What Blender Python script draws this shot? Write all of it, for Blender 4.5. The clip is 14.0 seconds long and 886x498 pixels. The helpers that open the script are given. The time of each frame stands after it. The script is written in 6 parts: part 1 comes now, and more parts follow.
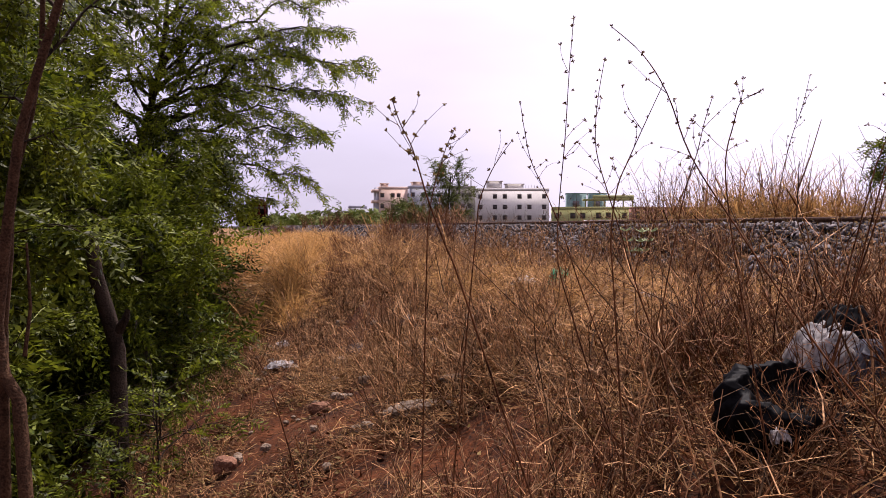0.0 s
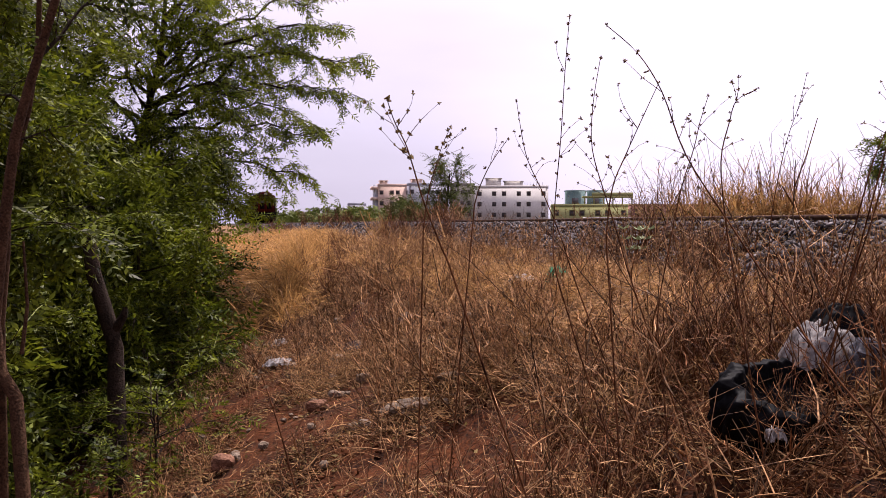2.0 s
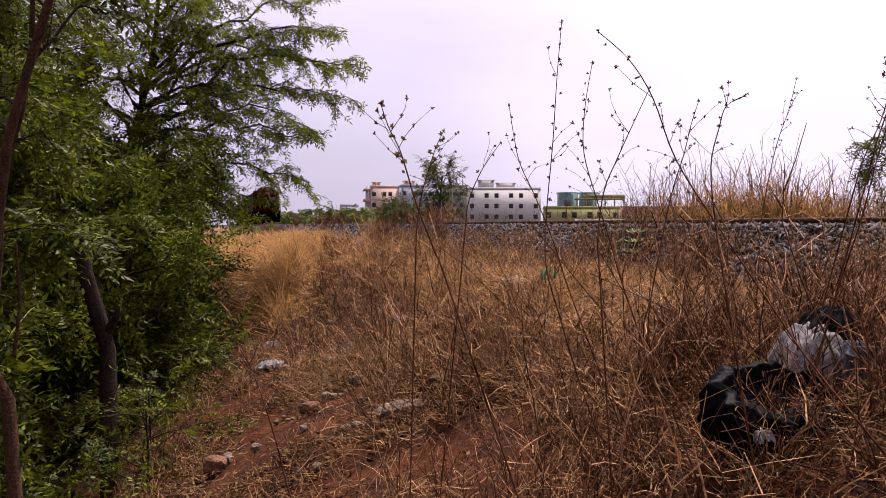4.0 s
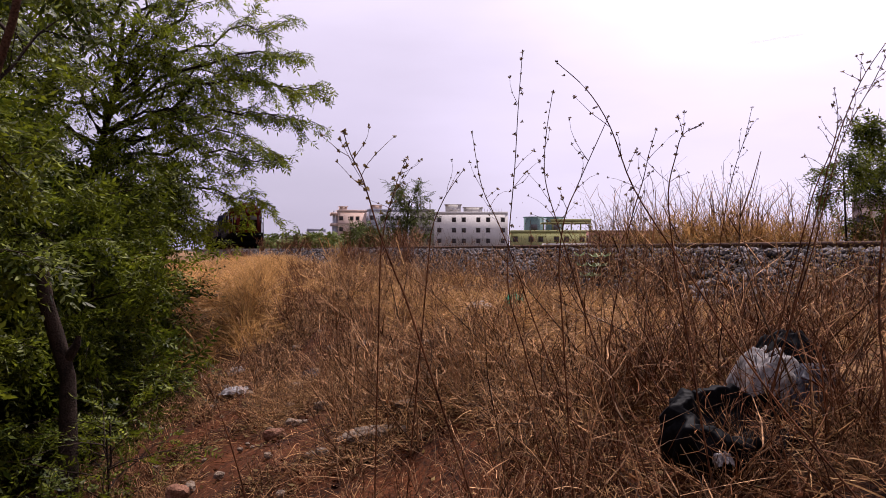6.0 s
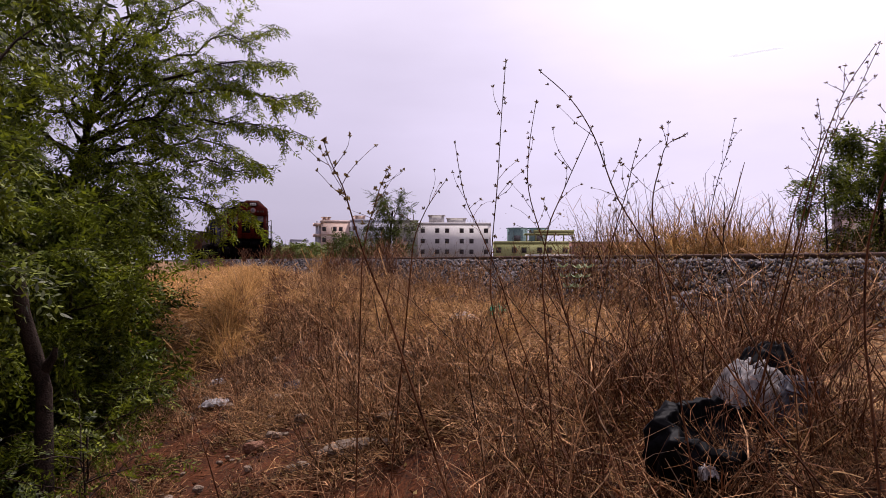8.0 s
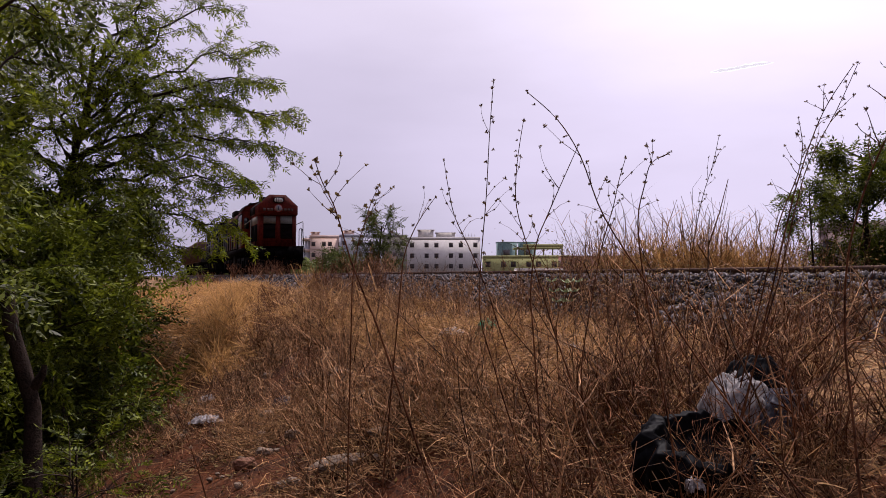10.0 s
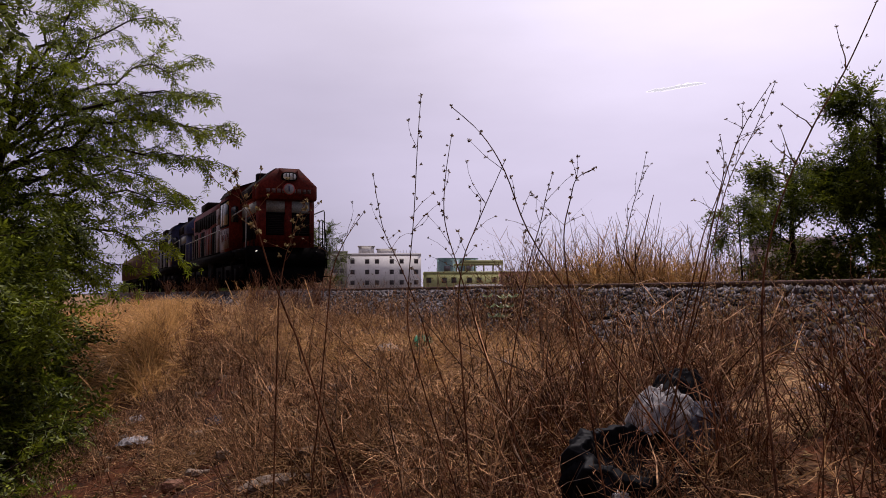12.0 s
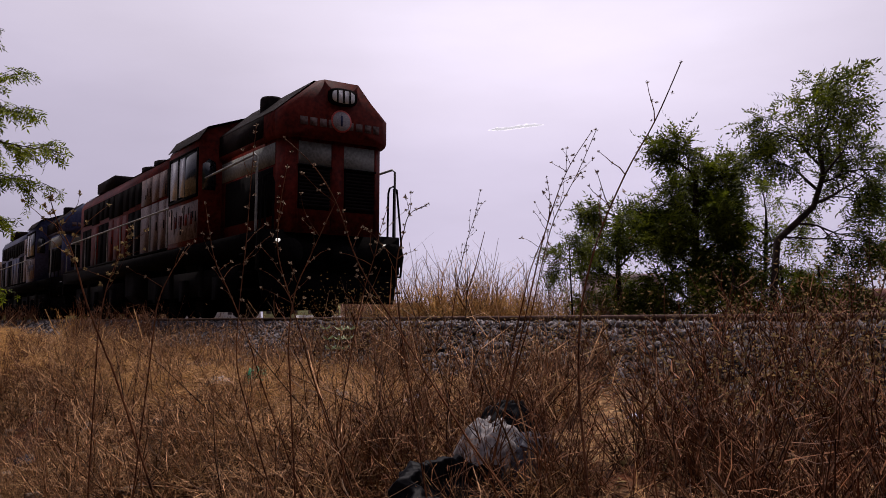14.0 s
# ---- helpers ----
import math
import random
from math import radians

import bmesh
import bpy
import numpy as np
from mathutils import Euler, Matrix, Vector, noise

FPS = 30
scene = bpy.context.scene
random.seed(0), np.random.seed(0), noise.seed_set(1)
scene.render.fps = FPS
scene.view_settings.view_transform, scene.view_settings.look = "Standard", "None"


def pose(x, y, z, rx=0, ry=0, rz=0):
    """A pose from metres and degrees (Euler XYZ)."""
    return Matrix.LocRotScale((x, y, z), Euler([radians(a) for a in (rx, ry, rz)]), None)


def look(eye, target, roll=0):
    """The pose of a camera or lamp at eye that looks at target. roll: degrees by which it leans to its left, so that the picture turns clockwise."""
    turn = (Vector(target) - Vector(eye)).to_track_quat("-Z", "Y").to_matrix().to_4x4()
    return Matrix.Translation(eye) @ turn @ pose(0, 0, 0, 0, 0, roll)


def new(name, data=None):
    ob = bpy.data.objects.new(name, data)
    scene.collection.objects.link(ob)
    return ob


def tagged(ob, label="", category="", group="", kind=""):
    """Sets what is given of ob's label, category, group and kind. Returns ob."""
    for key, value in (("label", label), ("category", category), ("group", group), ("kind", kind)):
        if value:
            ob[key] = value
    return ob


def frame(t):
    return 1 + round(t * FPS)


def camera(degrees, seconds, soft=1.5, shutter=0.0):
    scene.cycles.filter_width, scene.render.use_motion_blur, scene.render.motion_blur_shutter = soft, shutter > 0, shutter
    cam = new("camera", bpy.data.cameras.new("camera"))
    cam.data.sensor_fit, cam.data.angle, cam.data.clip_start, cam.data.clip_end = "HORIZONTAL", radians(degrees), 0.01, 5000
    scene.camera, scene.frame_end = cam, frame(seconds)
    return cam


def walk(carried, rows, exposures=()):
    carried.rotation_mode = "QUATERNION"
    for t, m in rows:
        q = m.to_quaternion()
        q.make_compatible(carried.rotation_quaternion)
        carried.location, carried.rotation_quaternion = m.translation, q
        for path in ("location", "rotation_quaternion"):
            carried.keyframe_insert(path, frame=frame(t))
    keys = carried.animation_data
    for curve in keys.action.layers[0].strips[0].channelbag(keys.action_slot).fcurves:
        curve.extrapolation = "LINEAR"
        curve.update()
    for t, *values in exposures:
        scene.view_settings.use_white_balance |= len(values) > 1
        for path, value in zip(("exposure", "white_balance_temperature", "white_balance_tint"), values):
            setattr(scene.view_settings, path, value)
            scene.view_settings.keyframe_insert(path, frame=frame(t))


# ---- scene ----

cam = camera(55.0, 14.0, soft=0.85)
# seconds, eye, yaw, pitch, lean to the left
PATH = [
    (0.0, -0.000, 0.000, 1.400, 0.00, -1.50, 0.00),
    (0.5, 0.002, -0.003, 1.408, -0.02, -1.60, -0.01),
    (1.0, -0.003, -0.006, 1.410, -0.02, -1.61, 0.10),
    (1.5, 0.008, -0.004, 1.407, -0.03, -1.65, 0.10),
    (2.0, 0.013, 0.002, 1.405, -0.05, -1.69, 0.01),
    (2.5, 0.011, 0.002, 1.404, -0.10, -1.74, -0.09),
    (3.0, 0.007, -0.006, 1.408, -0.13, -1.72, 0.02),
    (5.5, 0.022, -0.039, 1.413, -2.09, -0.47, 0.06),
    (6.0, 0.026, -0.046, 1.418, -2.75, 0.06, 0.04),
    (6.5, 0.034, -0.035, 1.415, -3.07, 0.11, 0.00),
    (7.0, 0.032, -0.023, 1.413, -3.30, 0.11, -0.02),
    (7.5, 0.028, -0.018, 1.414, -3.71, 0.37, 0.06),
    (8.0, 0.032, -0.006, 1.418, -3.87, 0.79, 0.13),
    (10.5, 0.028, -0.055, 1.427, -5.13, 2.33, -0.28),
    (11.0, 0.047, -0.045, 1.429, -6.20, 2.90, -0.21),
    (11.5, 0.066, -0.036, 1.424, -7.33, 2.86, -0.43),
    (12.0, 0.080, -0.032, 1.422, -8.57, 2.84, -0.38),
    (12.5, 0.091, -0.034, 1.427, -10.08, 3.20, -0.54),
    (13.0, 0.105, -0.024, 1.429, -12.35, 3.88, -0.58),
    (13.5, 0.096, -0.038, 1.429, -15.31, 3.87, -0.17),
    (14.0, 0.110, -0.062, 1.428, -19.12, 4.92, 0.12),
]


def aim(x, y, z, yaw, pitch, lean):
    a, p = radians(yaw), radians(pitch)
    way = Vector((-math.sin(a) * math.cos(p), math.cos(a) * math.cos(p), math.sin(p)))
    return look((x, y, z), Vector((x, y, z)) + way, lean)


walk(cam, [(row[0], aim(*row[1:])) for row in PATH],
     exposures=[(0.0, 0.6, 6400, 24), (3.0, 0.53, 6400, 24), (6.0, 0.26, 6300, 25), (8.0, 0.16, 6250, 25), (11.0, -0.1, 6200, 24), (14.0, -0.28, 6300, 22)])

# ---- light: hazy white sky, high sun ahead and a little to the right ----
SUN_AZ, SUN_EL = 24.0, 66.0
TO_SUN = Vector((math.sin(radians(SUN_AZ)) * math.cos(radians(SUN_EL)), math.cos(radians(SUN_AZ)) * math.cos(radians(SUN_EL)), math.sin(radians(SUN_EL))))
world = bpy.data.worlds.new("sky")
scene.world = world
world.use_nodes = True
wt = world.node_tree
sky = wt.nodes.new("ShaderNodeTexSky")
sky.sky_type, sky.sun_disc = "NISHITA", False
sky.sun_elevation, sky.sun_rotation, sky.dust_density = radians(SUN_EL), radians(SUN_AZ), 4.0
way = wt.nodes.new("ShaderNodeTexCoord")
toward = wt.nodes.new("ShaderNodeVectorMath")
toward.operation = "DOT_PRODUCT"
toward.inputs[1].default_value = TO_SUN
wt.links.new(way.outputs["Generated"], toward.inputs[0])
glow = wt.nodes.new("ShaderNodeValToRGB")
glow.color_ramp.elements[0].position, glow.color_ramp.elements[0].color = 0.0, (0.6, 0.6, 0.75, 1)
glow.color_ramp.elements[1].position, glow.color_ramp.elements[1].color = 0.97, (20.0, 19.0, 20.0, 1)
for place, colour in ((0.24, (6.5, 6.15, 7.5, 1)), (0.42, (9.3, 8.9, 10.5, 1)), (0.5, (10.5, 9.9, 11.7, 1)), (0.57, (11.8, 11.1, 12.8, 1)), (0.63, (14.2, 13.4, 14.8, 1)), (0.7, (17.0, 16.2, 17.5, 1))):
    glow.color_ramp.elements.new(place).color = colour
wt.links.new(toward.outputs["Value"], glow.inputs[0])
haze = wt.nodes.new("ShaderNodeMix")
haze.data_type = "RGBA"
haze.inputs["Factor"].default_value = 0.88
wt.links.new(sky.outputs[0], haze.inputs["A"])
veil = wt.nodes.new("ShaderNodeTexNoise")
veil.inputs["Scale"].default_value, veil.inputs["Detail"].default_value = 3.0, 6
stretch = wt.nodes.new("ShaderNodeMapping")
stretch.inputs["Scale"].default_value = (1.0, 1.0, 3.5)
wt.links.new(way.outputs["Generated"], stretch.inputs["Vector"])
wt.links.new(stretch.outputs[0], veil.inputs["Vector"])
thin = wt.nodes.new("ShaderNodeMapRange")
thin.inputs["From Min"].default_value, thin.inputs["From Max"].default_value = 0.3, 0.7
thin.inputs["To Min"].default_value, thin.inputs["To Max"].default_value = 0.93, 1.07
wt.links.new(veil.outputs[0], thin.inputs["Value"])
bearing = wt.nodes.new("ShaderNodeVectorMath")
bearing.operation = "DOT_PRODUCT"
bearing.inputs[1].default_value = (math.sin(radians(SUN_AZ + 3)), math.cos(radians(SUN_AZ + 3)), 0)
wt.links.new(way.outputs["Generated"], bearing.inputs[0])
column = wt.nodes.new("ShaderNodeMapRange")
column.interpolation_type = "SMOOTHSTEP"
column.inputs["From Min"].default_value, column.inputs["From Max"].default_value = 0.86, 1.0
column.inputs["To Min"].default_value, column.inputs["To Max"].default_value = 1.0, 1.33
wt.links.new(bearing.outputs["Value"], column.inputs["Value"])
product = wt.nodes.new("ShaderNodeMath")
product.operation = "MULTIPLY"
wt.links.new(thin.outputs[0], product.inputs[0])
wt.links.new(column.outputs[0], product.inputs[1])
clouded = wt.nodes.new("ShaderNodeVectorMath")
clouded.operation = "SCALE"
wt.links.new(glow.outputs[0], clouded.inputs[0])
wt.links.new(product.outputs[0], clouded.inputs["Scale"])
wt.links.new(clouded.outputs[0], haze.inputs["B"])
wt.links.new(haze.outputs["Result"], wt.nodes["Background"].inputs[0])
wt.nodes["Background"].inputs[1].default_value = 0.061
sun = new("sun", bpy.data.lights.new("sun", "SUN"))
sun.data.energy, sun.data.angle, sun.data.color = 5.0, radians(0.6), (1.0, 0.94, 0.84)
sun.matrix_world = look((0, 0, 0), -TO_SUN)


# ---- materials ----
def material(name, a, b, scale=4.0, rough=0.8, bump=0.0, island=0.0, metal=0.0, fine=8.0, sheer=0.0, spots=None, thing=0.0, gloss=0.12):
    """Two colours mixed by coarse and fine noise; island and thing: change of value from piece to piece; sheer: light let through."""
    m = bpy.data.materials.new(name)
    m.use_nodes = True
    t = m.node_tree
    p = t.nodes["Principled BSDF"]
    where = t.nodes.new("ShaderNodeTexCoord")
    coarse, grain = t.nodes.new("ShaderNodeTexNoise"), t.nodes.new("ShaderNodeTexNoise")
    for n, s in ((coarse, scale), (grain, scale * fine)):
        n.inputs["Scale"].default_value, n.inputs["Detail"].default_value = s, 5
        t.links.new(where.outputs["Object"], n.inputs["Vector"])
    both = t.nodes.new("ShaderNodeMath")
    both.operation = "MULTIPLY_ADD"
    both.inputs[1].default_value = 0.55
    t.links.new(grain.outputs[0], both.inputs[0])
    half = t.nodes.new("ShaderNodeMath")
    half.operation = "MULTIPLY"
    half.inputs[1].default_value = 0.5
    t.links.new(coarse.outputs[0], half.inputs[0])
    t.links.new(half.outputs[0], both.inputs[2])
    ramp = t.nodes.new("ShaderNodeValToRGB")
    ramp.color_ramp.elements[0].position, ramp.color_ramp.elements[0].color = 0.40, (*a, 1)
    ramp.color_ramp.elements[1].position, ramp.color_ramp.elements[1].color = 0.64, (*b, 1)
    if spots:
        ramp.color_ramp.elements.new(0.75).color = (*spots, 1)
    t.links.new(both.outputs[0], ramp.inputs[0])
    colour = ramp.outputs[0]
    for strength, kind, socket in ((island, "ShaderNodeNewGeometry", "Random Per Island"), (thing, "ShaderNodeObjectInfo", "Random")):
        if strength:
            source = t.nodes.new(kind)
            shift = t.nodes.new("ShaderNodeMapRange")
            shift.inputs["To Min"].default_value, shift.inputs["To Max"].default_value = 1 - strength, 1 + strength
            t.links.new(source.outputs[socket], shift.inputs["Value"])
            hsv = t.nodes.new("ShaderNodeHueSaturation")
            t.links.new(shift.outputs[0], hsv.inputs["Value"])
            t.links.new(colour, hsv.inputs["Color"])
            colour = hsv.outputs[0]
    t.links.new(colour, p.inputs["Base Color"])
    p.inputs["Roughness"].default_value, p.inputs["Metallic"].default_value = rough, metal
    p.inputs["Specular IOR Level"].default_value = gloss
    if bump:
        relief = t.nodes.new("ShaderNodeBump")
        relief.inputs["Strength"].default_value, relief.inputs["Distance"].default_value = bump, 0.02
        t.links.new(both.outputs[0], relief.inputs["Height"])
        t.links.new(relief.outputs[0], p.inputs["Normal"])
    if sheer:
        thin, mix = t.nodes.new("ShaderNodeBsdfTranslucent"), t.nodes.new("ShaderNodeMixShader")
        t.links.new(colour, thin.inputs["Color"])
        mix.inputs[0].default_value = sheer
        t.links.new(p.outputs[0], mix.inputs[1])
        t.links.new(thin.outputs[0], mix.inputs[2])
        t.links.new(mix.outputs[0], t.nodes["Material Output"].inputs["Surface"])
    return m


SOIL = material("soil", (0.008, 0.0026, 0.001), (0.085, 0.025, 0.0075), 2.6, 0.97, 1.0, fine=14, spots=(0.13, 0.054, 0.022))


def dusty(m):
    """Lays pale dust and chaff over the red soil on the level strip below the ballast."""
    t = m.node_tree
    p = t.nodes["Principled BSDF"]
    red = p.inputs["Base Color"].links[0].from_socket
    where, along = t.nodes.new("ShaderNodeTexCoord"), t.nodes.new("ShaderNodeVectorMath")
    along.operation = "DOT_PRODUCT"
    along.inputs[1].default_value = (0.9653, 0.2612, 0)
    t.links.new(where.outputs["Object"], along.inputs[0])
    rag = t.nodes.new("ShaderNodeTexNoise")
    rag.inputs["Scale"].default_value, rag.inputs["Detail"].default_value = 1.7, 6
    t.links.new(where.outputs["Object"], rag.inputs["Vector"])
    both = t.nodes.new("ShaderNodeMath")
    both.operation = "MULTIPLY_ADD"
    both.inputs[1].default_value = 2.4
    t.links.new(rag.outputs[0], both.inputs[0])
    t.links.new(along.outputs["Value"], both.inputs[2])
    edge = t.nodes.new("ShaderNodeMapRange")
    edge.inputs["From Min"].default_value, edge.inputs["From Max"].default_value = 3.6, 4.6
    t.links.new(both.outputs[0], edge.inputs["Value"])
    far = t.nodes.new("ShaderNodeVectorMath")
    far.operation = "DOT_PRODUCT"
    far.inputs[1].default_value = (-0.2612, 0.9653, 0)
    t.links.new(where.outputs["Object"], far.inputs[0])
    bank = t.nodes.new("ShaderNodeMapRange")
    bank.inputs["From Min"].default_value, bank.inputs["From Max"].default_value = 11.0, 13.0
    t.links.new(far.outputs["Value"], bank.inputs["Value"])
    cover = t.nodes.new("ShaderNodeMath")
    cover.operation = "MAXIMUM"
    t.links.new(edge.outputs[0], cover.inputs[0])
    t.links.new(bank.outputs[0], cover.inputs[1])
    speck = t.nodes.new("ShaderNodeTexNoise")
    speck.inputs["Scale"].default_value, speck.inputs["Detail"].default_value = 26, 6
    t.links.new(where.outputs["Object"], speck.inputs["Vector"])
    chaff = t.nodes.new("ShaderNodeValToRGB")
    chaff.color_ramp.elements[0].position, chaff.color_ramp.elements[0].color = 0.38, (0.045, 0.021, 0.009, 1)
    chaff.color_ramp.elements[1].position, chaff.color_ramp.elements[1].color = 0.60, (0.32, 0.19, 0.088, 1)
    t.links.new(speck.outputs[0], chaff.inputs[0])
    mix = t.nodes.new("ShaderNodeMix")
    mix.data_type = "RGBA"
    t.links.new(cover.outputs[0], mix.inputs["Factor"])
    t.links.new(red, mix.inputs["A"])
    t.links.new(chaff.outputs[0], mix.inputs["B"])
    grit = t.nodes.new("ShaderNodeMapRange")
    grit.inputs["From Min"].default_value, grit.inputs["From Max"].default_value = 5.0, 5.7
    t.links.new(both.outputs[0], grit.inputs["Value"])
    bed = t.nodes.new("ShaderNodeMix")
    bed.data_type = "RGBA"
    bed.inputs["B"].default_value = (0.05, 0.038, 0.032, 1)
    t.links.new(grit.outputs[0], bed.inputs["Factor"])
    t.links.new(mix.outputs["Result"], bed.inputs["A"])
    t.links.new(bed.outputs["Result"], p.inputs["Base Color"])
    return m


SOIL = dusty(SOIL)
STEM = material("dry_stem", (0.028, 0.0098, 0.0042), (0.165, 0.068, 0.028), 6, 0.8, island=0.6)
LITTER = material("twig_litter", (0.026, 0.010, 0.004), (0.26, 0.13, 0.057), 6, 0.85, island=0.85)
TWIG = material("dry_twig", (0.032, 0.0135, 0.0055), (0.38, 0.208, 0.10), 7, 0.8, island=0.85)
STRAW = material("straw", (0.12, 0.055, 0.021), (0.55, 0.33, 0.15), 3, 0.75, island=0.5, sheer=0.3)
GOLD = material("golden_grass", (0.21, 0.105, 0.034), (0.53, 0.305, 0.11), 3, 0.75, island=0.35, sheer=0.5)
SEED = material("dry_seed_head", (0.09, 0.06, 0.035), (0.19, 0.13, 0.08), 30, 0.9, island=0.4)
SEEDWEED = material("seeded_weed", (0.10, 0.05, 0.024), (0.36, 0.21, 0.11), 14, 0.85, island=0.6, sheer=0.2)
DRYLEAF = material("withered_leaf", (0.12, 0.07, 0.03), (0.22, 0.16, 0.06), 20, 0.8, island=0.4, sheer=0.3)
BROWNBARK = material("brown_bark", (0.028, 0.014, 0.008), (0.10, 0.052, 0.028), 9, 0.9, 0.8)
BARK = material("bark", (0.012, 0.008, 0.006), (0.042, 0.027, 0.02), 9, 0.95, 1.0)
MESQUITE = material("feathery_leaf", (0.052, 0.080, 0.005), (0.195, 0.222, 0.010), 1.2, 0.6, island=0.55, sheer=0.45, gloss=0.1)
NEEM = material("pinnate_leaf", (0.020, 0.034, 0.004), (0.132, 0.150, 0.010), 1.2, 0.5, island=0.75, sheer=0.34, gloss=0.13)
FARLEAF = material("far_leaf", (0.045, 0.06, 0.012), (0.12, 0.14, 0.03), 0.6, 0.7, island=0.4, sheer=0.2)
STONE = material("ballast_stone", (0.026, 0.021, 0.022), (0.155, 0.135, 0.137), 5, 0.9, 0.6, island=0.6, thing=0.3)
ROCK = material("pale_rock", (0.085, 0.06, 0.044), (0.27, 0.205, 0.155), 9, 0.95, 1.0)
BRICK = material("broken_brick", (0.10, 0.045, 0.028), (0.22, 0.11, 0.07), 12, 0.9, 0.8)
RAILSTEEL = material("rusty_rail", (0.07, 0.035, 0.025), (0.16, 0.09, 0.06), 9, 0.6, 0.3, metal=0.5, gloss=0.5)
CONCRETE = material("sleeper_concrete", (0.14, 0.125, 0.11), (0.26, 0.24, 0.22), 6, 0.9, 0.5)
BLACKBAG = material("black_plastic", (0.003, 0.003, 0.0035), (0.008, 0.008, 0.009), 8, 0.5, 0.1, gloss=0.025)
WHITEBAG = material("greyish_white_plastic", (0.12, 0.108, 0.11), (0.38, 0.35, 0.34), 5, 0.65, 0.15, sheer=0.15, gloss=0.25)
SLATE = material("grey_plastic", (0.014, 0.0135, 0.018), (0.055, 0.053, 0.07), 7, 0.6, 0.2, gloss=0.1)
GREENBAG = material("green_plastic", (0.01, 0.22, 0.10), (0.03, 0.40, 0.2), 9, 0.4, sheer=0.3, gloss=0.5)
BLUEBAG = material("bluish_plastic", (0.30, 0.30, 0.48), (0.62, 0.62, 0.8), 9, 0.35, sheer=0.2, gloss=0.5)
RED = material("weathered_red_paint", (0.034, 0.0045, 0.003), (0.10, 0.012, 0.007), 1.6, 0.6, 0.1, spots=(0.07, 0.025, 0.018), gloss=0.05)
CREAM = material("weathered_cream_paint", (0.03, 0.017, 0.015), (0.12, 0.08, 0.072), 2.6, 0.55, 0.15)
GREYBAND = material("grey_paint", (0.10, 0.10, 0.09), (0.2, 0.2, 0.185), 2.5, 0.6, 0.1)
ROOFDARK = material("sooty_roof", (0.005, 0.004, 0.004), (0.014, 0.010, 0.010), 2, 0.9, 0.2, gloss=0.03)
# pale base colour imitates the sky mirrored in the cab panes
PANE = material("sky_pale_pane", (0.16, 0.16, 0.17), (0.3, 0.3, 0.31), 4, 0.25, gloss=0.5)
# near-black: the deep shade beneath the locomotive is put into this colour
UNDER = material("grimy_shade_black", (0.002, 0.0018, 0.0018), (0.006, 0.005, 0.005), 4, 0.95, 0.3, gloss=0.02)
BLUE = material("weathered_blue_paint", (0.012, 0.015, 0.04), (0.03, 0.036, 0.085), 1.6, 0.5, 0.1)
WAGON = material("rusty_wagon", (0.07, 0.04, 0.03), (0.14, 0.09, 0.07), 1.5, 0.8, 0.2)
PAINTWHITE = material("grimy_white_paint", (0.16, 0.15, 0.16), (0.30, 0.28, 0.29), 6, 0.5)
RINGRED = material("emblem_red", (0.35, 0.05, 0.04), (0.5, 0.1, 0.08), 9, 0.5)
GLASSDARK = material("dark_window_glass", (0.01, 0.012, 0.014), (0.02, 0.022, 0.025), 3, 0.12, gloss=0.5)
LENS = material("lamp_lens", (0.45, 0.45, 0.43), (0.6, 0.6, 0.58), 20, 0.2, gloss=0.5)
PEACH = material("peach_plaster", (0.66, 0.48, 0.41), (0.75, 0.57, 0.49), 0.3, 0.9)
GREYWALL = material("grey_blue_plaster", (0.42, 0.42, 0.50), (0.52, 0.52, 0.6), 0.3, 0.9)
IVORY = material("ivory_plaster", (0.66, 0.62, 0.60), (0.76, 0.72, 0.69), 0.25, 0.9)
OLIVE = material("olive_plaster", (0.33, 0.33, 0.14), (0.43, 0.43, 0.2), 0.4, 0.9)
BRICKRED = material("red_brown_plaster", (0.22, 0.10, 0.08), (0.31, 0.16, 0.13), 0.5, 0.9)
DULLPINK = material("dull_pink_plaster", (0.34, 0.25, 0.24), (0.43, 0.33, 0.31), 0.4, 0.9)
TANK = material("grey_green_tank", (0.12, 0.19, 0.19), (0.2, 0.28, 0.27), 0.5, 0.8)
DIMGLASS = material("dim_window", (0.05, 0.04, 0.045), (0.11, 0.09, 0.09), 0.5, 0.35, gloss=0.5)
NET = material("green_net", (0.05, 0.22, 0.14), (0.08, 0.3, 0.2), 1, 0.9)
LIT = bpy.data.materials.new("lit_marker")
LIT.use_nodes = True
LIT.node_tree.nodes["Principled BSDF"].inputs["Emission Color"].default_value = (1, 0.95, 0.8, 1)
LIT.node_tree.nodes["Principled BSDF"].inputs["Emission Strength"].default_value = 0.95


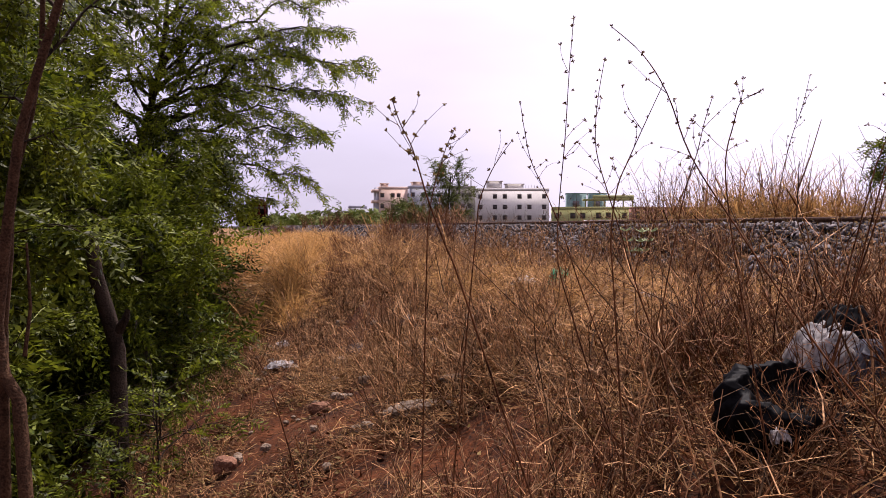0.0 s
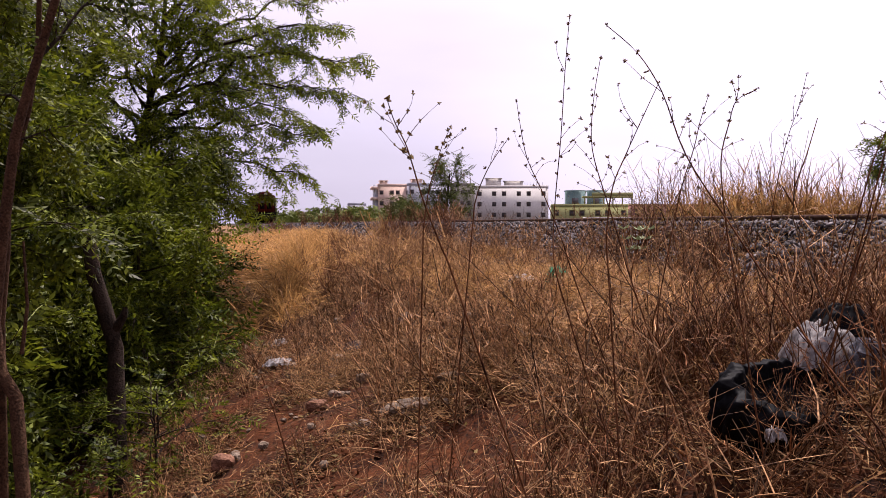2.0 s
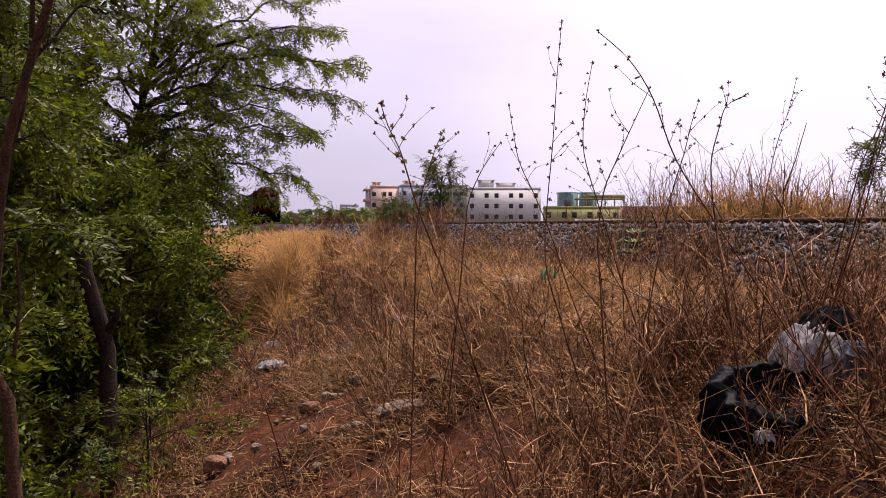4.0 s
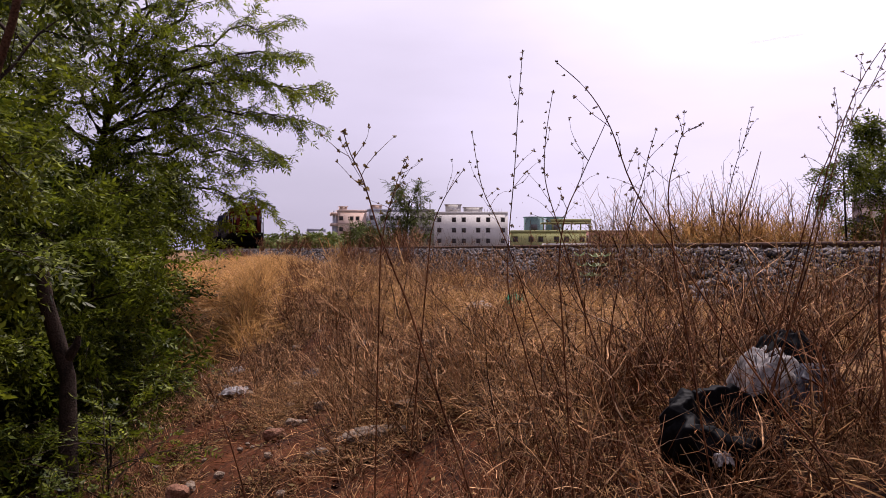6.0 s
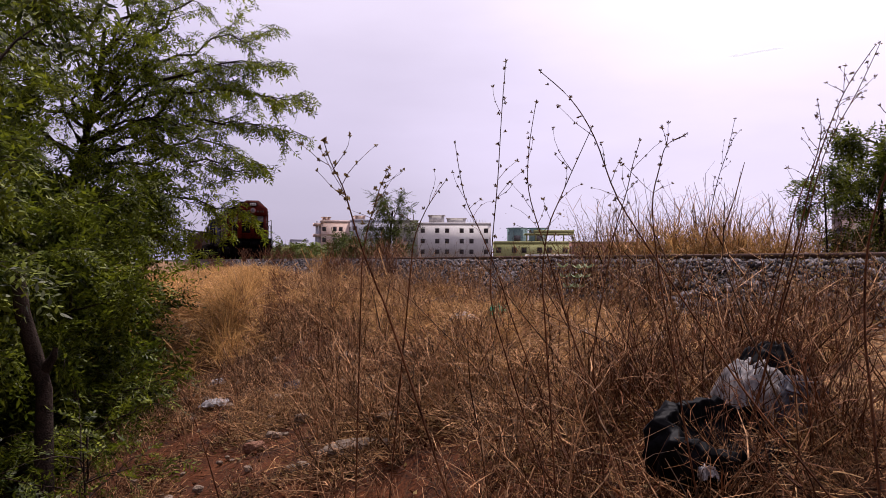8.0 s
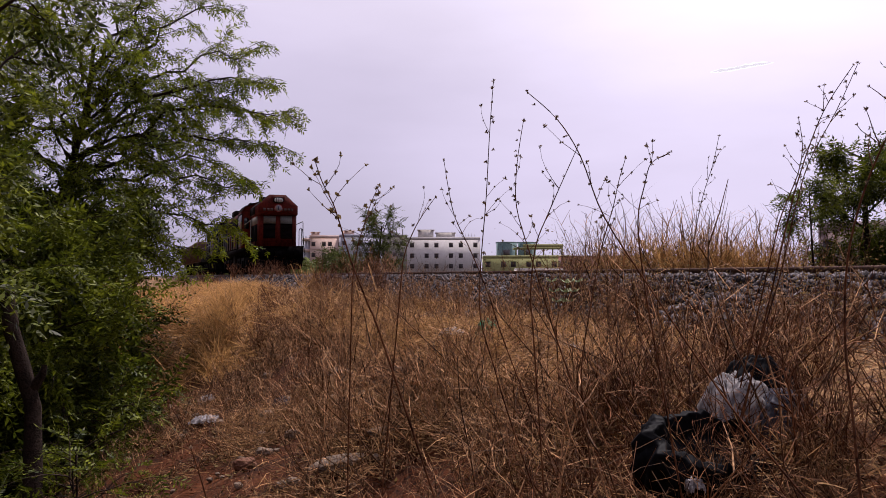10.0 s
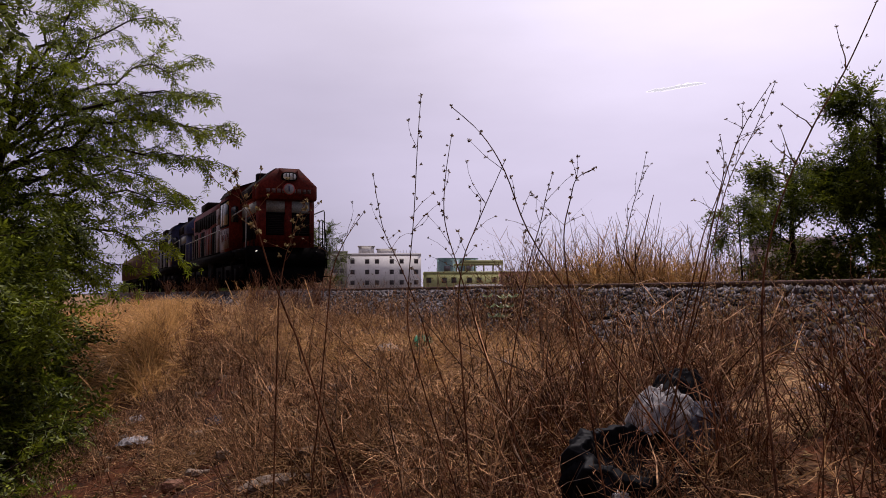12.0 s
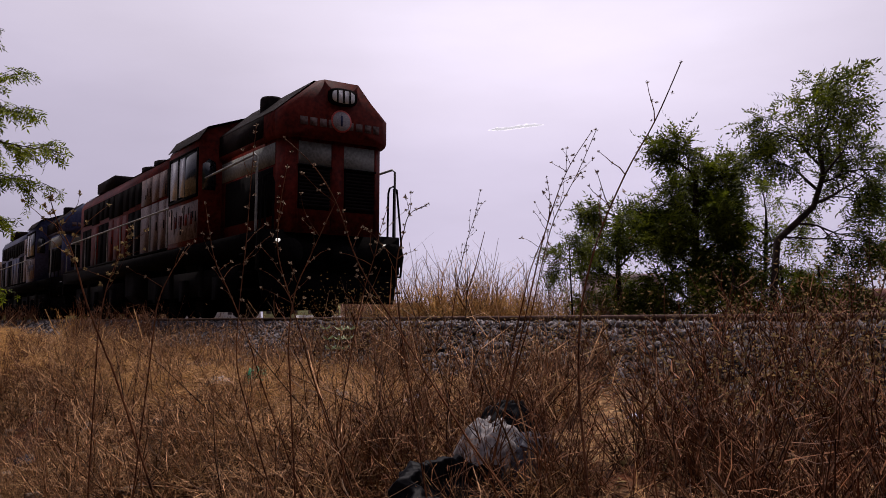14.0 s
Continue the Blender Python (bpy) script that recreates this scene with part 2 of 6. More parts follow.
# ---- mesh helpers: everything is made of four-cornered faces ----
class Soup:
    def __init__(self):
        self.v, self.q = [], []

    def add(self, verts, quads):
        n = len(self.v)
        self.v.extend(verts)
        self.q.extend([tuple(i + n for i in f) for f in quads])
        return self

    def tube(self, path, radii, sides=3, closed=True):
        path = [Vector(p) for p in path]
        n = len(self.v)
        for i, p in enumerate(path):
            along = (path[min(i + 1, len(path) - 1)] - path[max(i - 1, 0)]).normalized()
            across = along.orthogonal().normalized()
            up = along.cross(across)
            for k in range(sides):
                a = 2 * math.pi * k / sides
                self.v.append(p + (across * math.cos(a) + up * math.sin(a)) * radii[i])
        for i in range(len(path) - 1):
            for k in range(sides):
                l = (k + 1) % sides
                self.q.append((n + i * sides + k, n + i * sides + l, n + (i + 1) * sides + l, n + (i + 1) * sides + k))
        return self

    def ribbon(self, path, widths, side):
        """A flat blade of grass along a path."""
        n, side = len(self.v), Vector(side)
        for p, w in zip(path, widths):
            self.v += [Vector(p) - side * w, Vector(p) + side * w]
        self.q += [(n + 2 * i, n + 2 * i + 1, n + 2 * i + 3, n + 2 * i + 2) for i in range(len(path) - 1)]
        return self

    def box(self, x0, x1, y0, y1, z0, z1):
        c = [(x, y, z) for z in (z0, z1) for y in (y0, y1) for x in (x0, x1)]
        return self.add(c, [(0, 2, 3, 1), (4, 5, 7, 6), (0, 1, 5, 4), (2, 6, 7, 3), (0, 4, 6, 2), (1, 3, 7, 5)])

    def prism(self, outline, y0, y1):
        """An outline of (x, z), counted round, drawn out along y, with fans as caps."""
        n = len(outline)
        ring = [(x, y0, z) for x, z in outline] + [(x, y1, z) for x, z in outline]
        cx, cz = sum(p[0] for p in outline) / n, sum(p[1] for p in outline) / n
        faces = [(i, (i + 1) % n, n + (i + 1) % n, n + i) for i in range(n)]
        caps = []
        for i in range(0, n, 2):
            caps += [(2 * n, (i + 2) % n, (i + 1) % n, i), (2 * n + 1, n + i, n + (i + 1) % n, n + (i + 2) % n)]
        return self.add(ring + [(cx, y0, cz), (cx, y1, cz)], faces + caps)

    def loft(self, first, second, y0, y1):
        """Walls between two outlines of (x, z), and a cap on the first."""
        n = len(first)
        cx, cz = sum(p[0] for p in first) / n, sum(p[1] for p in first) / n
        faces = [(i, (i + 1) % n, n + (i + 1) % n, n + i) for i in range(n)] + [(2 * n, (i + 2) % n, (i + 1) % n, i) for i in range(0, n, 2)]
        return self.add([(x, y0, z) for x, z in first] + [(x, y1, z) for x, z in second] + [(cx, y0, cz)], faces)

    def wheel(self, x0, x1, y, z, r, sides=20):
        ring = [(x, y + r * math.cos(2 * math.pi * k / sides), z + r * math.sin(2 * math.pi * k / sides)) for x in (x0, x1) for k in range(sides)]
        faces = [(k, (k + 1) % sides, sides + (k + 1) % sides, sides + k) for k in range(sides)]
        for k in range(0, sides, 2):
            faces += [(2 * sides, (k + 2) % sides, (k + 1) % sides, k), (2 * sides + 1, sides + k, sides + (k + 1) % sides, sides + (k + 2) % sides)]
        return self.add(ring + [(x0, y, z), (x1, y, z)], faces)

    def arrays(self):
        return np.array([tuple(p) for p in self.v], dtype=np.float32).reshape(-1, 3), np.array(self.q, dtype=np.int32).reshape(-1, 4)


def quad_mesh(name, verts, quads, mat, smooth=False):
    me = bpy.data.meshes.new(name)
    me.vertices.add(len(verts))
    me.vertices.foreach_set("co", np.ascontiguousarray(verts, dtype=np.float32).ravel())
    me.loops.add(4 * len(quads))
    me.loops.foreach_set("vertex_index", np.ascontiguousarray(quads, dtype=np.int32).ravel())
    me.polygons.add(len(quads))
    me.polygons.foreach_set("loop_start", np.arange(0, 4 * len(quads), 4, dtype=np.int32))
    me.materials.append(mat)
    me.update(calc_edges=True)
    if smooth:
        me.polygons.foreach_set("use_smooth", np.ones(len(quads), dtype=bool))
    return me


def part(name, soup, mat, parent=None, label="", smooth=False):
    v, q = soup.arrays() if isinstance(soup, Soup) else soup
    ob = new(name, quad_mesh(name, v, q, mat, smooth))
    ob.parent = parent
    return tagged(ob, label)


def thing(name, m, label, category, group="", kind=""):
    ob = new(name)
    ob.empty_display_size = 0.2
    ob.matrix_basis = m
    return tagged(ob, label, category, group, kind)


def turns(rng, n, tilt):
    """n random turns about z, leaning by up to tilt, as (n, 3, 3)."""
    a, b, c = rng.uniform(0, 6.283, n), rng.normal(0, tilt, n), rng.normal(0, tilt, n)
    ca, sa, cb, sb, cc, sc = np.cos(a), np.sin(a), np.cos(b), np.sin(b), np.cos(c), np.sin(c)
    o, l = np.zeros(n), np.ones(n)
    rz = np.stack([ca, -sa, o, sa, ca, o, o, o, l], 1).reshape(n, 3, 3)
    rx = np.stack([l, o, o, o, cb, -sb, o, sb, cb], 1).reshape(n, 3, 3)
    ry = np.stack([cc, o, sc, o, l, o, -sc, o, cc], 1).reshape(n, 3, 3)
    return rx @ ry @ rz


def spread(shapes, pick, turn, size, place):
    """Many copies of a few shapes joined into one set of vertices and faces."""
    vs, qs, n = [], [], 0
    for k, (v, q) in enumerate(shapes):
        mine = np.nonzero(pick == k)[0]
        if not len(mine):
            continue
        out = np.einsum("nij,vj->nvi", turn[mine], v) * size[mine, None, None] + place[mine][:, None, :]
        vs.append(out.reshape(-1, 3))
        qs.append((q[None] + (np.arange(len(mine)) * len(v))[:, None, None]).reshape(-1, 4) + n)
        n += len(mine) * len(v)
    return np.concatenate(vs), np.concatenate(qs)


def join(*sets):
    vs, qs, n = [], [], 0
    for v, q in sets:
        vs.append(v), qs.append(q + n)
        n += len(v)
    return np.concatenate(vs), np.concatenate(qs)


# ---- the lie of the land: u metres from the track's middle towards the camera's side, s metres along it ----
TURN = 15.14
TD = Vector((-math.sin(radians(TURN)), math.cos(radians(TURN)), 0))
TN = Vector((math.cos(radians(TURN)), math.sin(radians(TURN)), 0))
OFF, RAIL = 6.854, 1.50
PROFILE_U = [-60, -12, -4.6, -3.1, -1.75, 1.75, 2.75, 3.3, 4.3, 4.8, 5.2, 5.55, 6.1, 6.8, 7.7, 9.5, 14, 40]
PROFILE_Z = [-0.6, -0.2, 0.5, 0.9, 1.36, 1.36, 0.98, 0.88, 0.80, 0.63, 0.38, 0.14, -0.06, -0.45, -0.95, -1.45, -1.8, -2.2]


def land(u, s):
    u, s = np.asarray(u, float), np.asarray(s, float)
    z = np.interp(u, PROFILE_U, PROFILE_Z)
    edge = np.clip((u - (5.5 - 0.15 * (s - 12))) / 0.25, 0, 1) * np.clip((9.5 - u) / 2.5, 0, 1) * np.clip((s - 10.5) / 4, 0, 1) * np.clip((48 - s) / 8, 0, 1)
    rise = np.clip(0.66 - z, 0, 0.9) * 0.92
    return z + edge * rise


def bumps(u, s):
    fade = np.clip((np.asarray(u) - 2.2) / 1.0, 0, 1)
    return fade * (0.075 * np.sin(1.7 * u + 0.6 * s) * np.sin(1.1 * s - 0.7 * u) + 0.025 * np.sin(4.1 * u + 1.3) * np.sin(3.3 * s + 2.1 * u))


def plan(u, s):
    """World x, y of (u, s)."""
    u, s = np.asarray(u, float), np.asarray(s, float)
    return (OFF - u) * TN.x + s * TD.x, (OFF - u) * TN.y + s * TD.y


def at_us(x, y):
    return OFF - (x * TN.x + y * TN.y), x * TD.x + y * TD.y


def level(x, y):
    u, s = at_us(x, y)
    return float(land(u, s) + bumps(u, s))


def ground_sheet():
    us = np.concatenate([[-3000, -800, -200, -60, -30, -12], np.arange(-6, 2, 0.8), np.arange(2, 10, 0.16), np.arange(10, 16, 0.6), [20, 30, 60, 200, 800, 3000]])
    ss = np.concatenate([[-3000, -600, -100, -30, -12], np.arange(-6, 22, 0.2), np.arange(22, 60, 0.8), np.arange(60, 160, 6), [200, 300, 600, 1200, 4500]])
    u, s = np.meshgrid(us, ss)
    x, y = plan(u, s)
    jit = np.random.default_rng(3).normal(0, 0.012, u.shape) * (np.abs(u) < 12)
    z = land(u, s) + bumps(u, s) + jit
    v = np.stack([x, y, z], -1).reshape(-1, 3)
    n, rows = len(us), len(ss)
    i = (np.arange(rows - 1)[:, None] * n + np.arange(n - 1)[None]).ravel()
    ob = new("ground", quad_mesh("ground", v, np.stack([i + 1, i, i + n, i + n + 1], 1), SOIL, True))
    tagged(ob, "reddish dry soil sloping down from the track", "ground", kind="structure")


ground_sheet()


# ---- the railway track ----
def on_track(s, z=0.0):
    x, y = plan(0, s)
    return pose(float(x), float(y), z, 0, 0, TURN)


def railway():
    track = thing("railway_track", on_track(0), "rusty steel rails on concrete sleepers in ballast", "railway track", kind="structure")
    web = [(-0.07, 0), (0.07, 0), (0.07, 0.012), (0.012, 0.03), (0.012, 0.12), (0.035, 0.13), (0.035, 0.165), (-0.035, 0.165), (-0.035, 0.13), (-0.012, 0.12), (-0.012, 0.03), (-0.07, 0.012)]
    for x in (-0.873, 0.873):
        part("rail", Soup().prism([(x + a, RAIL - 0.165 + b) for a, b in web], -60, 320), RAILSTEEL, track)
    one = Soup().prism([(-1.37, 1.12), (1.37, 1.12), (1.36, 1.335), (0.6, 1.335), (0.4, 1.3), (-0.4, 1.3), (-0.6, 1.335), (-1.36, 1.335)], -0.12, 0.12).arrays()
    me = quad_mesh("sleeper", *one, CONCRETE)
    for k in range(130):
        ob = new("sleeper", me)
        ob.parent = track
        ob.location = (0, -12 + 0.65 * k, 0)


railway()


def stone_shapes(rng, count):
    shapes = []
    for _ in range(count):
        s = Soup().box(-0.5, 0.5, -0.5, 0.5, -0.5, 0.5)
        v, q = s.arrays()
        v = v * rng.uniform(0.45, 1.15, (8, 3)) * np.array([1.15, rng.uniform(0.5, 0.9), rng.uniform(0.3, 0.6)])
        shapes.append((v.astype(np.float32), q))
    return shapes


def ballast():
    rng = np.random.default_rng(11)
    shapes = stone_shapes(rng, 14)
    bed = thing("ballast", pose(0, 0, 0), "grey crushed-stone ballast heaped along the track", "ballast", kind="stuff")
    n = 25000
    s = np.concatenate([rng.uniform(-4, 20, 18500), rng.uniform(20, 75, n - 18500)])
    u = rng.uniform(0.95, 3.5, n)
    keep = (u < 2.75) | (rng.random(n) < 0.3)
    s, u = s[keep], u[keep]
    x, y = plan(u, s)
    z = land(u, s) + rng.uniform(-0.01, 0.055, len(s))
    size = rng.uniform(0.036, 0.09, len(s)) * np.where(s > 20, 1.6, 1)
    place = np.stack([x, y, z], 1)
    # the stones of the stretch nearest to the path are pieces of their own
    near = np.nonzero((s > 5.5) & (s < 12) & (u > 1.5))[0][:290]
    for k in near:
        v, q = shapes[k % 14]
        me = bpy.data.meshes.get("stone_shape_%d" % (k % 14)) or quad_mesh("stone_shape_%d" % (k % 14), v, q, STONE)
        ob = new("stone", me)
        ob.parent = bed
        ob.matrix_basis = Matrix.LocRotScale(Vector(place[k]), Euler(rng.uniform(0, 6, 3)), Vector((1, 1, 1)) * float(size[k]))
    rest = np.setdiff1d(np.arange(len(s)), near)
    v, q = spread(shapes, rng.integers(0, 14, len(rest)), turns(rng, len(rest), 1.0), size[rest], place[rest])
    tagged(part("loose_stones", (v, q), STONE, bed), kind="stuff")


ballast()


# ---- the locomotives; the front is at y = 0 and looks along -y, z = 0 is the rail's top ----
def mirrored(outline):
    return outline + [(-x, z) for x, z in reversed(outline)]


HOOD = mirrored([(1.0, 1.45), (1.0, 3.08)])
CROWN = mirrored([(1.04, 3.08), (1.07, 3.14), (1.07, 3.55), (0.42, 4.12)])
CABIN = mirrored([(1.46, 1.45), (1.46, 3.46), (1.30, 3.72), (0.5, 4.00)])
LONG = mirrored([(1.0, 1.45), (1.0, 3.55), (0.88, 3.79), (0.45, 4.045)])
WHEELS = (2.9, 4.9, 6.8, 10.9, 12.9, 14.8)


def handrail(parent, path, r=0.018, name="handrail", mat=None):
    return part(name, Soup().tube(path, [r] * len(path), 6), mat or UNDER, parent)


def locomotive(m, body, band, label, lit):
    loco = thing("locomotive", m, label, "locomotive")
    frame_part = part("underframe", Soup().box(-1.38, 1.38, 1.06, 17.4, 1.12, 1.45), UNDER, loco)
    # sills take the same near-black, with their shade in the colour
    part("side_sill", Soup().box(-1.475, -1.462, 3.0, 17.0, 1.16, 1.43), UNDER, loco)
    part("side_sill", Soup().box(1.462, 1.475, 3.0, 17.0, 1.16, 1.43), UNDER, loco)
    for y in (0.88, 17.42):
        part("buffer_beam", Soup().box(-1.36, 1.36, y, y + 0.18, 0.80, 1.48), UNDER, loco)
        front = -1 if y < 2 else 1
        for x in (-0.98, 0.98):
            b = part("buffer", Soup().tube([(x, y + 0.09, 1.08), (x, y + 0.09 + front * 0.42, 1.08)], [0.11, 0.11], 12), UNDER, loco)
            plate = Soup().wheel(-0.03, 0.03, 0, 0, 0.24)
            v, q = plate.arrays()
            part("buffer_head", (v[:, [1, 0, 2]] + np.array([x, y + 0.09 + front * 0.45, 1.08]), q[:, ::-1]), UNDER, b)
        part("coupler", Soup().box(-0.14, 0.14, min(y, y + front * 0.6), max(y, y + front * 0.6), 0.92, 1.2), UNDER, loco)
        part("guard_plate", Soup().prism([(-1.25, 0.25), (1.25, 0.25), (1.35, 0.8), (-1.35, 0.8)], y + 0.02, y + 0.08), UNDER, loco)
        for x in (-1.36, 1.36):
            for z in (0.45, 0.75, 1.05):
                part("step", Soup().box(x - 0.16, x + 0.16, y + (0.2 if front < 0 else -0.3), y + (0.5 if front < 0 else 0.0), z, z + 0.03), UNDER, loco)
    # short hood with its overhanging crown
    short = part("short_hood", Soup().prism(HOOD, 1.1, 3.75).loft([(x * 0.92, z) for x, z in HOOD], HOOD, 0.86, 1.1).loft([(x * 0.78, z) for x, z in HOOD], [(x * 0.92, z) for x, z in HOOD], 0.75, 0.86), body, loco)
    crown = part("hood_crown", Soup().prism(CROWN, 1.0, 3.77).loft([(x * 0.92, z) for x, z in CROWN], CROWN, 0.74, 1.0).loft([(x * 0.78, z) for x, z in CROWN], [(x * 0.92, z) for x, z in CROWN], 0.62, 0.74), body, loco)
    part("crown_roof", Soup().add([(-1.08, 1.0, 3.56), (-0.42, 0.85, 4.14), (0.42, 0.85, 4.14), (1.08, 1.0, 3.56), (-1.08, 3.75, 3.56), (-0.42, 3.75, 4.14), (0.42, 3.75, 4.14), (1.08, 3.75, 3.56)],
                                  [(0, 1, 5, 4), (1, 2, 6, 5), (2, 3, 7, 6)]), ROOFDARK, loco)
    for x in (-1.071, 1.071):
        part("soot_stain", Soup().box(min(x, x * 1.003), max(x, x * 1.003), 1.5, 3.74, 3.16, 3.55), ROOFDARK, crown, "black soot on the hood side")
    part("painted_band", Soup().box(-0.77, 0.77, 0.742, 0.75, 2.62, 3.02), GREYBAND, short, "faded grey band")
    part("centre_post", Soup().box(-0.12, 0.12, 0.725, 0.742, 1.5, 3.06), body if body is not RED else RED, short)
    for x in (-0.44, 0.44):
        shutter = part("louvre_panel", Soup().box(x - 0.31, x + 0.29, 0.735, 0.748, 1.85, 2.58), UNDER, short, "near-black louvred panel")
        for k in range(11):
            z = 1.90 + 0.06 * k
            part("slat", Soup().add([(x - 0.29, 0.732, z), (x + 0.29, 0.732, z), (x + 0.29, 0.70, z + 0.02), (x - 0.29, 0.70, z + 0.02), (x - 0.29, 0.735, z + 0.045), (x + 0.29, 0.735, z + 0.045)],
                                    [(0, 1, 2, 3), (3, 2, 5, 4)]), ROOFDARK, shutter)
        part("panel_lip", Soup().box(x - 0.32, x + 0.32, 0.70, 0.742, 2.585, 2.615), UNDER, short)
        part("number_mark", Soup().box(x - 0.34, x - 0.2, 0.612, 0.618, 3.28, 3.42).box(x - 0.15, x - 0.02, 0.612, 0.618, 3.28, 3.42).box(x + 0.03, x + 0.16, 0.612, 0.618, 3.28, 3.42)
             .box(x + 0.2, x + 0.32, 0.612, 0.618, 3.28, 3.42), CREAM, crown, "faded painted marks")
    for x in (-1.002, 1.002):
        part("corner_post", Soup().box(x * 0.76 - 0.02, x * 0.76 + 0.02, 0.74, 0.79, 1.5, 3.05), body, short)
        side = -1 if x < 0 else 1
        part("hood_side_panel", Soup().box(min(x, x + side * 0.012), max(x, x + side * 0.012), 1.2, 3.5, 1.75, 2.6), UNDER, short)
        part("side_band", Soup().box(min(x, x + side * 0.008), max(x, x + side * 0.008), 1.12, 3.73, 2.64, 3.02), GREYBAND, short)
    # head lamp behind bars, and the round emblem
    ring = [(0.27 * math.copysign(abs(math.cos(a)) ** 0.6, math.cos(a)), 3.84 + 0.15 * math.copysign(abs(math.sin(a)) ** 0.6, math.sin(a))) for a in [math.pi * k / 8 for k in range(16)]]
    lamp = part("head_lamp", Soup().prism(ring, 0.54, 0.64), UNDER, loco)
    part("lens", Soup().prism([(x * 0.82, 3.84 + (z - 3.84) * 0.75) for x, z in ring], 0.532, 0.545), LENS, lamp, "pale barred lamp glass")
    for x in (-0.12, 0.0, 0.12):
        part("bar", Soup().box(x - 0.012, x + 0.012, 0.515, 0.532, 3.73, 3.95), UNDER, lamp)
    disc = [(0.2 * math.cos(math.pi * k / 8), 3.42 + 0.2 * math.sin(math.pi * k / 8)) for k in range(16)]
    emblem = part("emblem", Soup().prism(disc, 0.605, 0.622), RINGRED, loco, "round red and white emblem")
    part("emblem_field", Soup().prism([(x * 0.86, 3.42 + (z - 3.42) * 0.86) for x, z in disc], 0.598, 0.606), PAINTWHITE, emblem)
    part("emblem_mark", Soup().box(-0.02, 0.02, 0.592, 0.599, 3.33, 3.52), BLUE, emblem)
    for x in (-1.04, 1.04):
        part("marker_lamp", Soup().wheel(-0.03, 0.03, 0.85, 1.30, 0.032, 10).add([], []), lit, loco).matrix_basis = pose(x, 0, 0)
    # cab
    cab = part("cab", Soup().prism(CABIN, 3.75, 5.7), body, loco)
    part("cab_roof", Soup().add([(-1.5, 3.69, 3.48), (-1.32, 3.69, 3.75), (-0.5, 3.69, 4.04), (0.5, 3.69, 4.04), (1.32, 3.69, 3.75), (1.5, 3.69, 3.48),
                                 (-1.5, 5.76, 3.48), (-1.32, 5.76, 3.75), (-0.5, 5.76, 4.04), (0.5, 5.76, 4.04), (1.32, 5.76, 3.75), (1.5, 5.76, 3.48)],
                                [(i, i + 1, i + 7, i + 6) for i in range(5)]), ROOFDARK, loco)
    for side in (-1, 1):
        x = side * 1.46
        lo, hi = sorted((x, x + side * 0.012))
        w = part("cab_window", Soup().box(lo, hi, 3.85, 5.60, 2.42, 3.30), GLASSDARK, cab, "dark open cab window with sliding panes")
        for y0, y1 in ((4.60, 4.96), (5.06, 5.56)):
            part("sliding_pane", Soup().box(min(x + side * 0.012, x + side * 0.022), max(x + side * 0.012, x + side * 0.022), y0, y1, 2.46, 3.26), PANE, w, "sliding pane painted pale as if reflecting the sky")
        for a, b, c, d in ((3.82, 5.63, 2.37, 2.42), (3.82, 5.63, 3.30, 3.34), (3.80, 3.85, 2.37, 3.34), (4.98, 5.04, 2.42, 3.30), (5.60, 5.65, 2.37, 3.34)):
            part("window_frame", Soup().box(min(x, x + side * 0.03), max(x, x + side * 0.03), a, b, c, d), UNDER, w)
        part("cab_band", Soup().box(min(x, x + side * 0.006), max(x, x + side * 0.006), 3.77, 5.68, 1.55, 2.3), band, cab, "weathered pale paint band with runs")
        for k in range(4):
            y = 4.1 + 0.33 * k
            part("side_mark", Soup().box(min(x + side * 0.006, x + side * 0.011), max(x + side * 0.006, x + side * 0.011), y, y + 0.2, 1.85, 2.08), body, cab)
        part("front_window", Soup().prism([(side * 1.14, 2.5), (side * 1.40, 2.5), (side * 1.40, 3.0), (side * 1.27, 3.12), (side * 1.14, 3.05), (side * 1.13, 2.7)], 3.735, 3.75), GLASSDARK, cab, "dark cab front window")
    # long hood, its doors and the roof fittings
    hood = part("long_hood", Soup().prism(LONG, 5.7, 16.9), body, loco)
    part("hood_roof", Soup().add([(-0.9, 5.7, 3.8), (-0.45, 5.7, 4.06), (0.45, 5.7, 4.06), (0.9, 5.7, 3.8), (-0.9, 16.9, 3.8), (-0.45, 16.9, 4.06), (0.45, 16.9, 4.06), (0.9, 16.9, 3.8)],
                                 [(0, 1, 5, 4), (1, 2, 6, 5), (2, 3, 7, 6)]), ROOFDARK, loco)
    rng = random.Random(4)
    for side in (-1, 1):
        x = side * 1.0
        y = 5.85
        k = 0
        while y < 16.4:
            w = 0.62 if k % 4 else 0.95
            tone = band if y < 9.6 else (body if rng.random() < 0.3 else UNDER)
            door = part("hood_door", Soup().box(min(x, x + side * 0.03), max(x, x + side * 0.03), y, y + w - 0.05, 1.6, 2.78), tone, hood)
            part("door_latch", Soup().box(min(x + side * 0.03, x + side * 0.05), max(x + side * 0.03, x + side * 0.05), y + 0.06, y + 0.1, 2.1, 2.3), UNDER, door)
            # first bays: a near-black panel stands for the shade inside an open recess
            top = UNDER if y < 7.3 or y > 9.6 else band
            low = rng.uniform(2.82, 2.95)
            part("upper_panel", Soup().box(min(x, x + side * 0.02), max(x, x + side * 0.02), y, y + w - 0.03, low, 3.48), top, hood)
            y += w
            k += 1
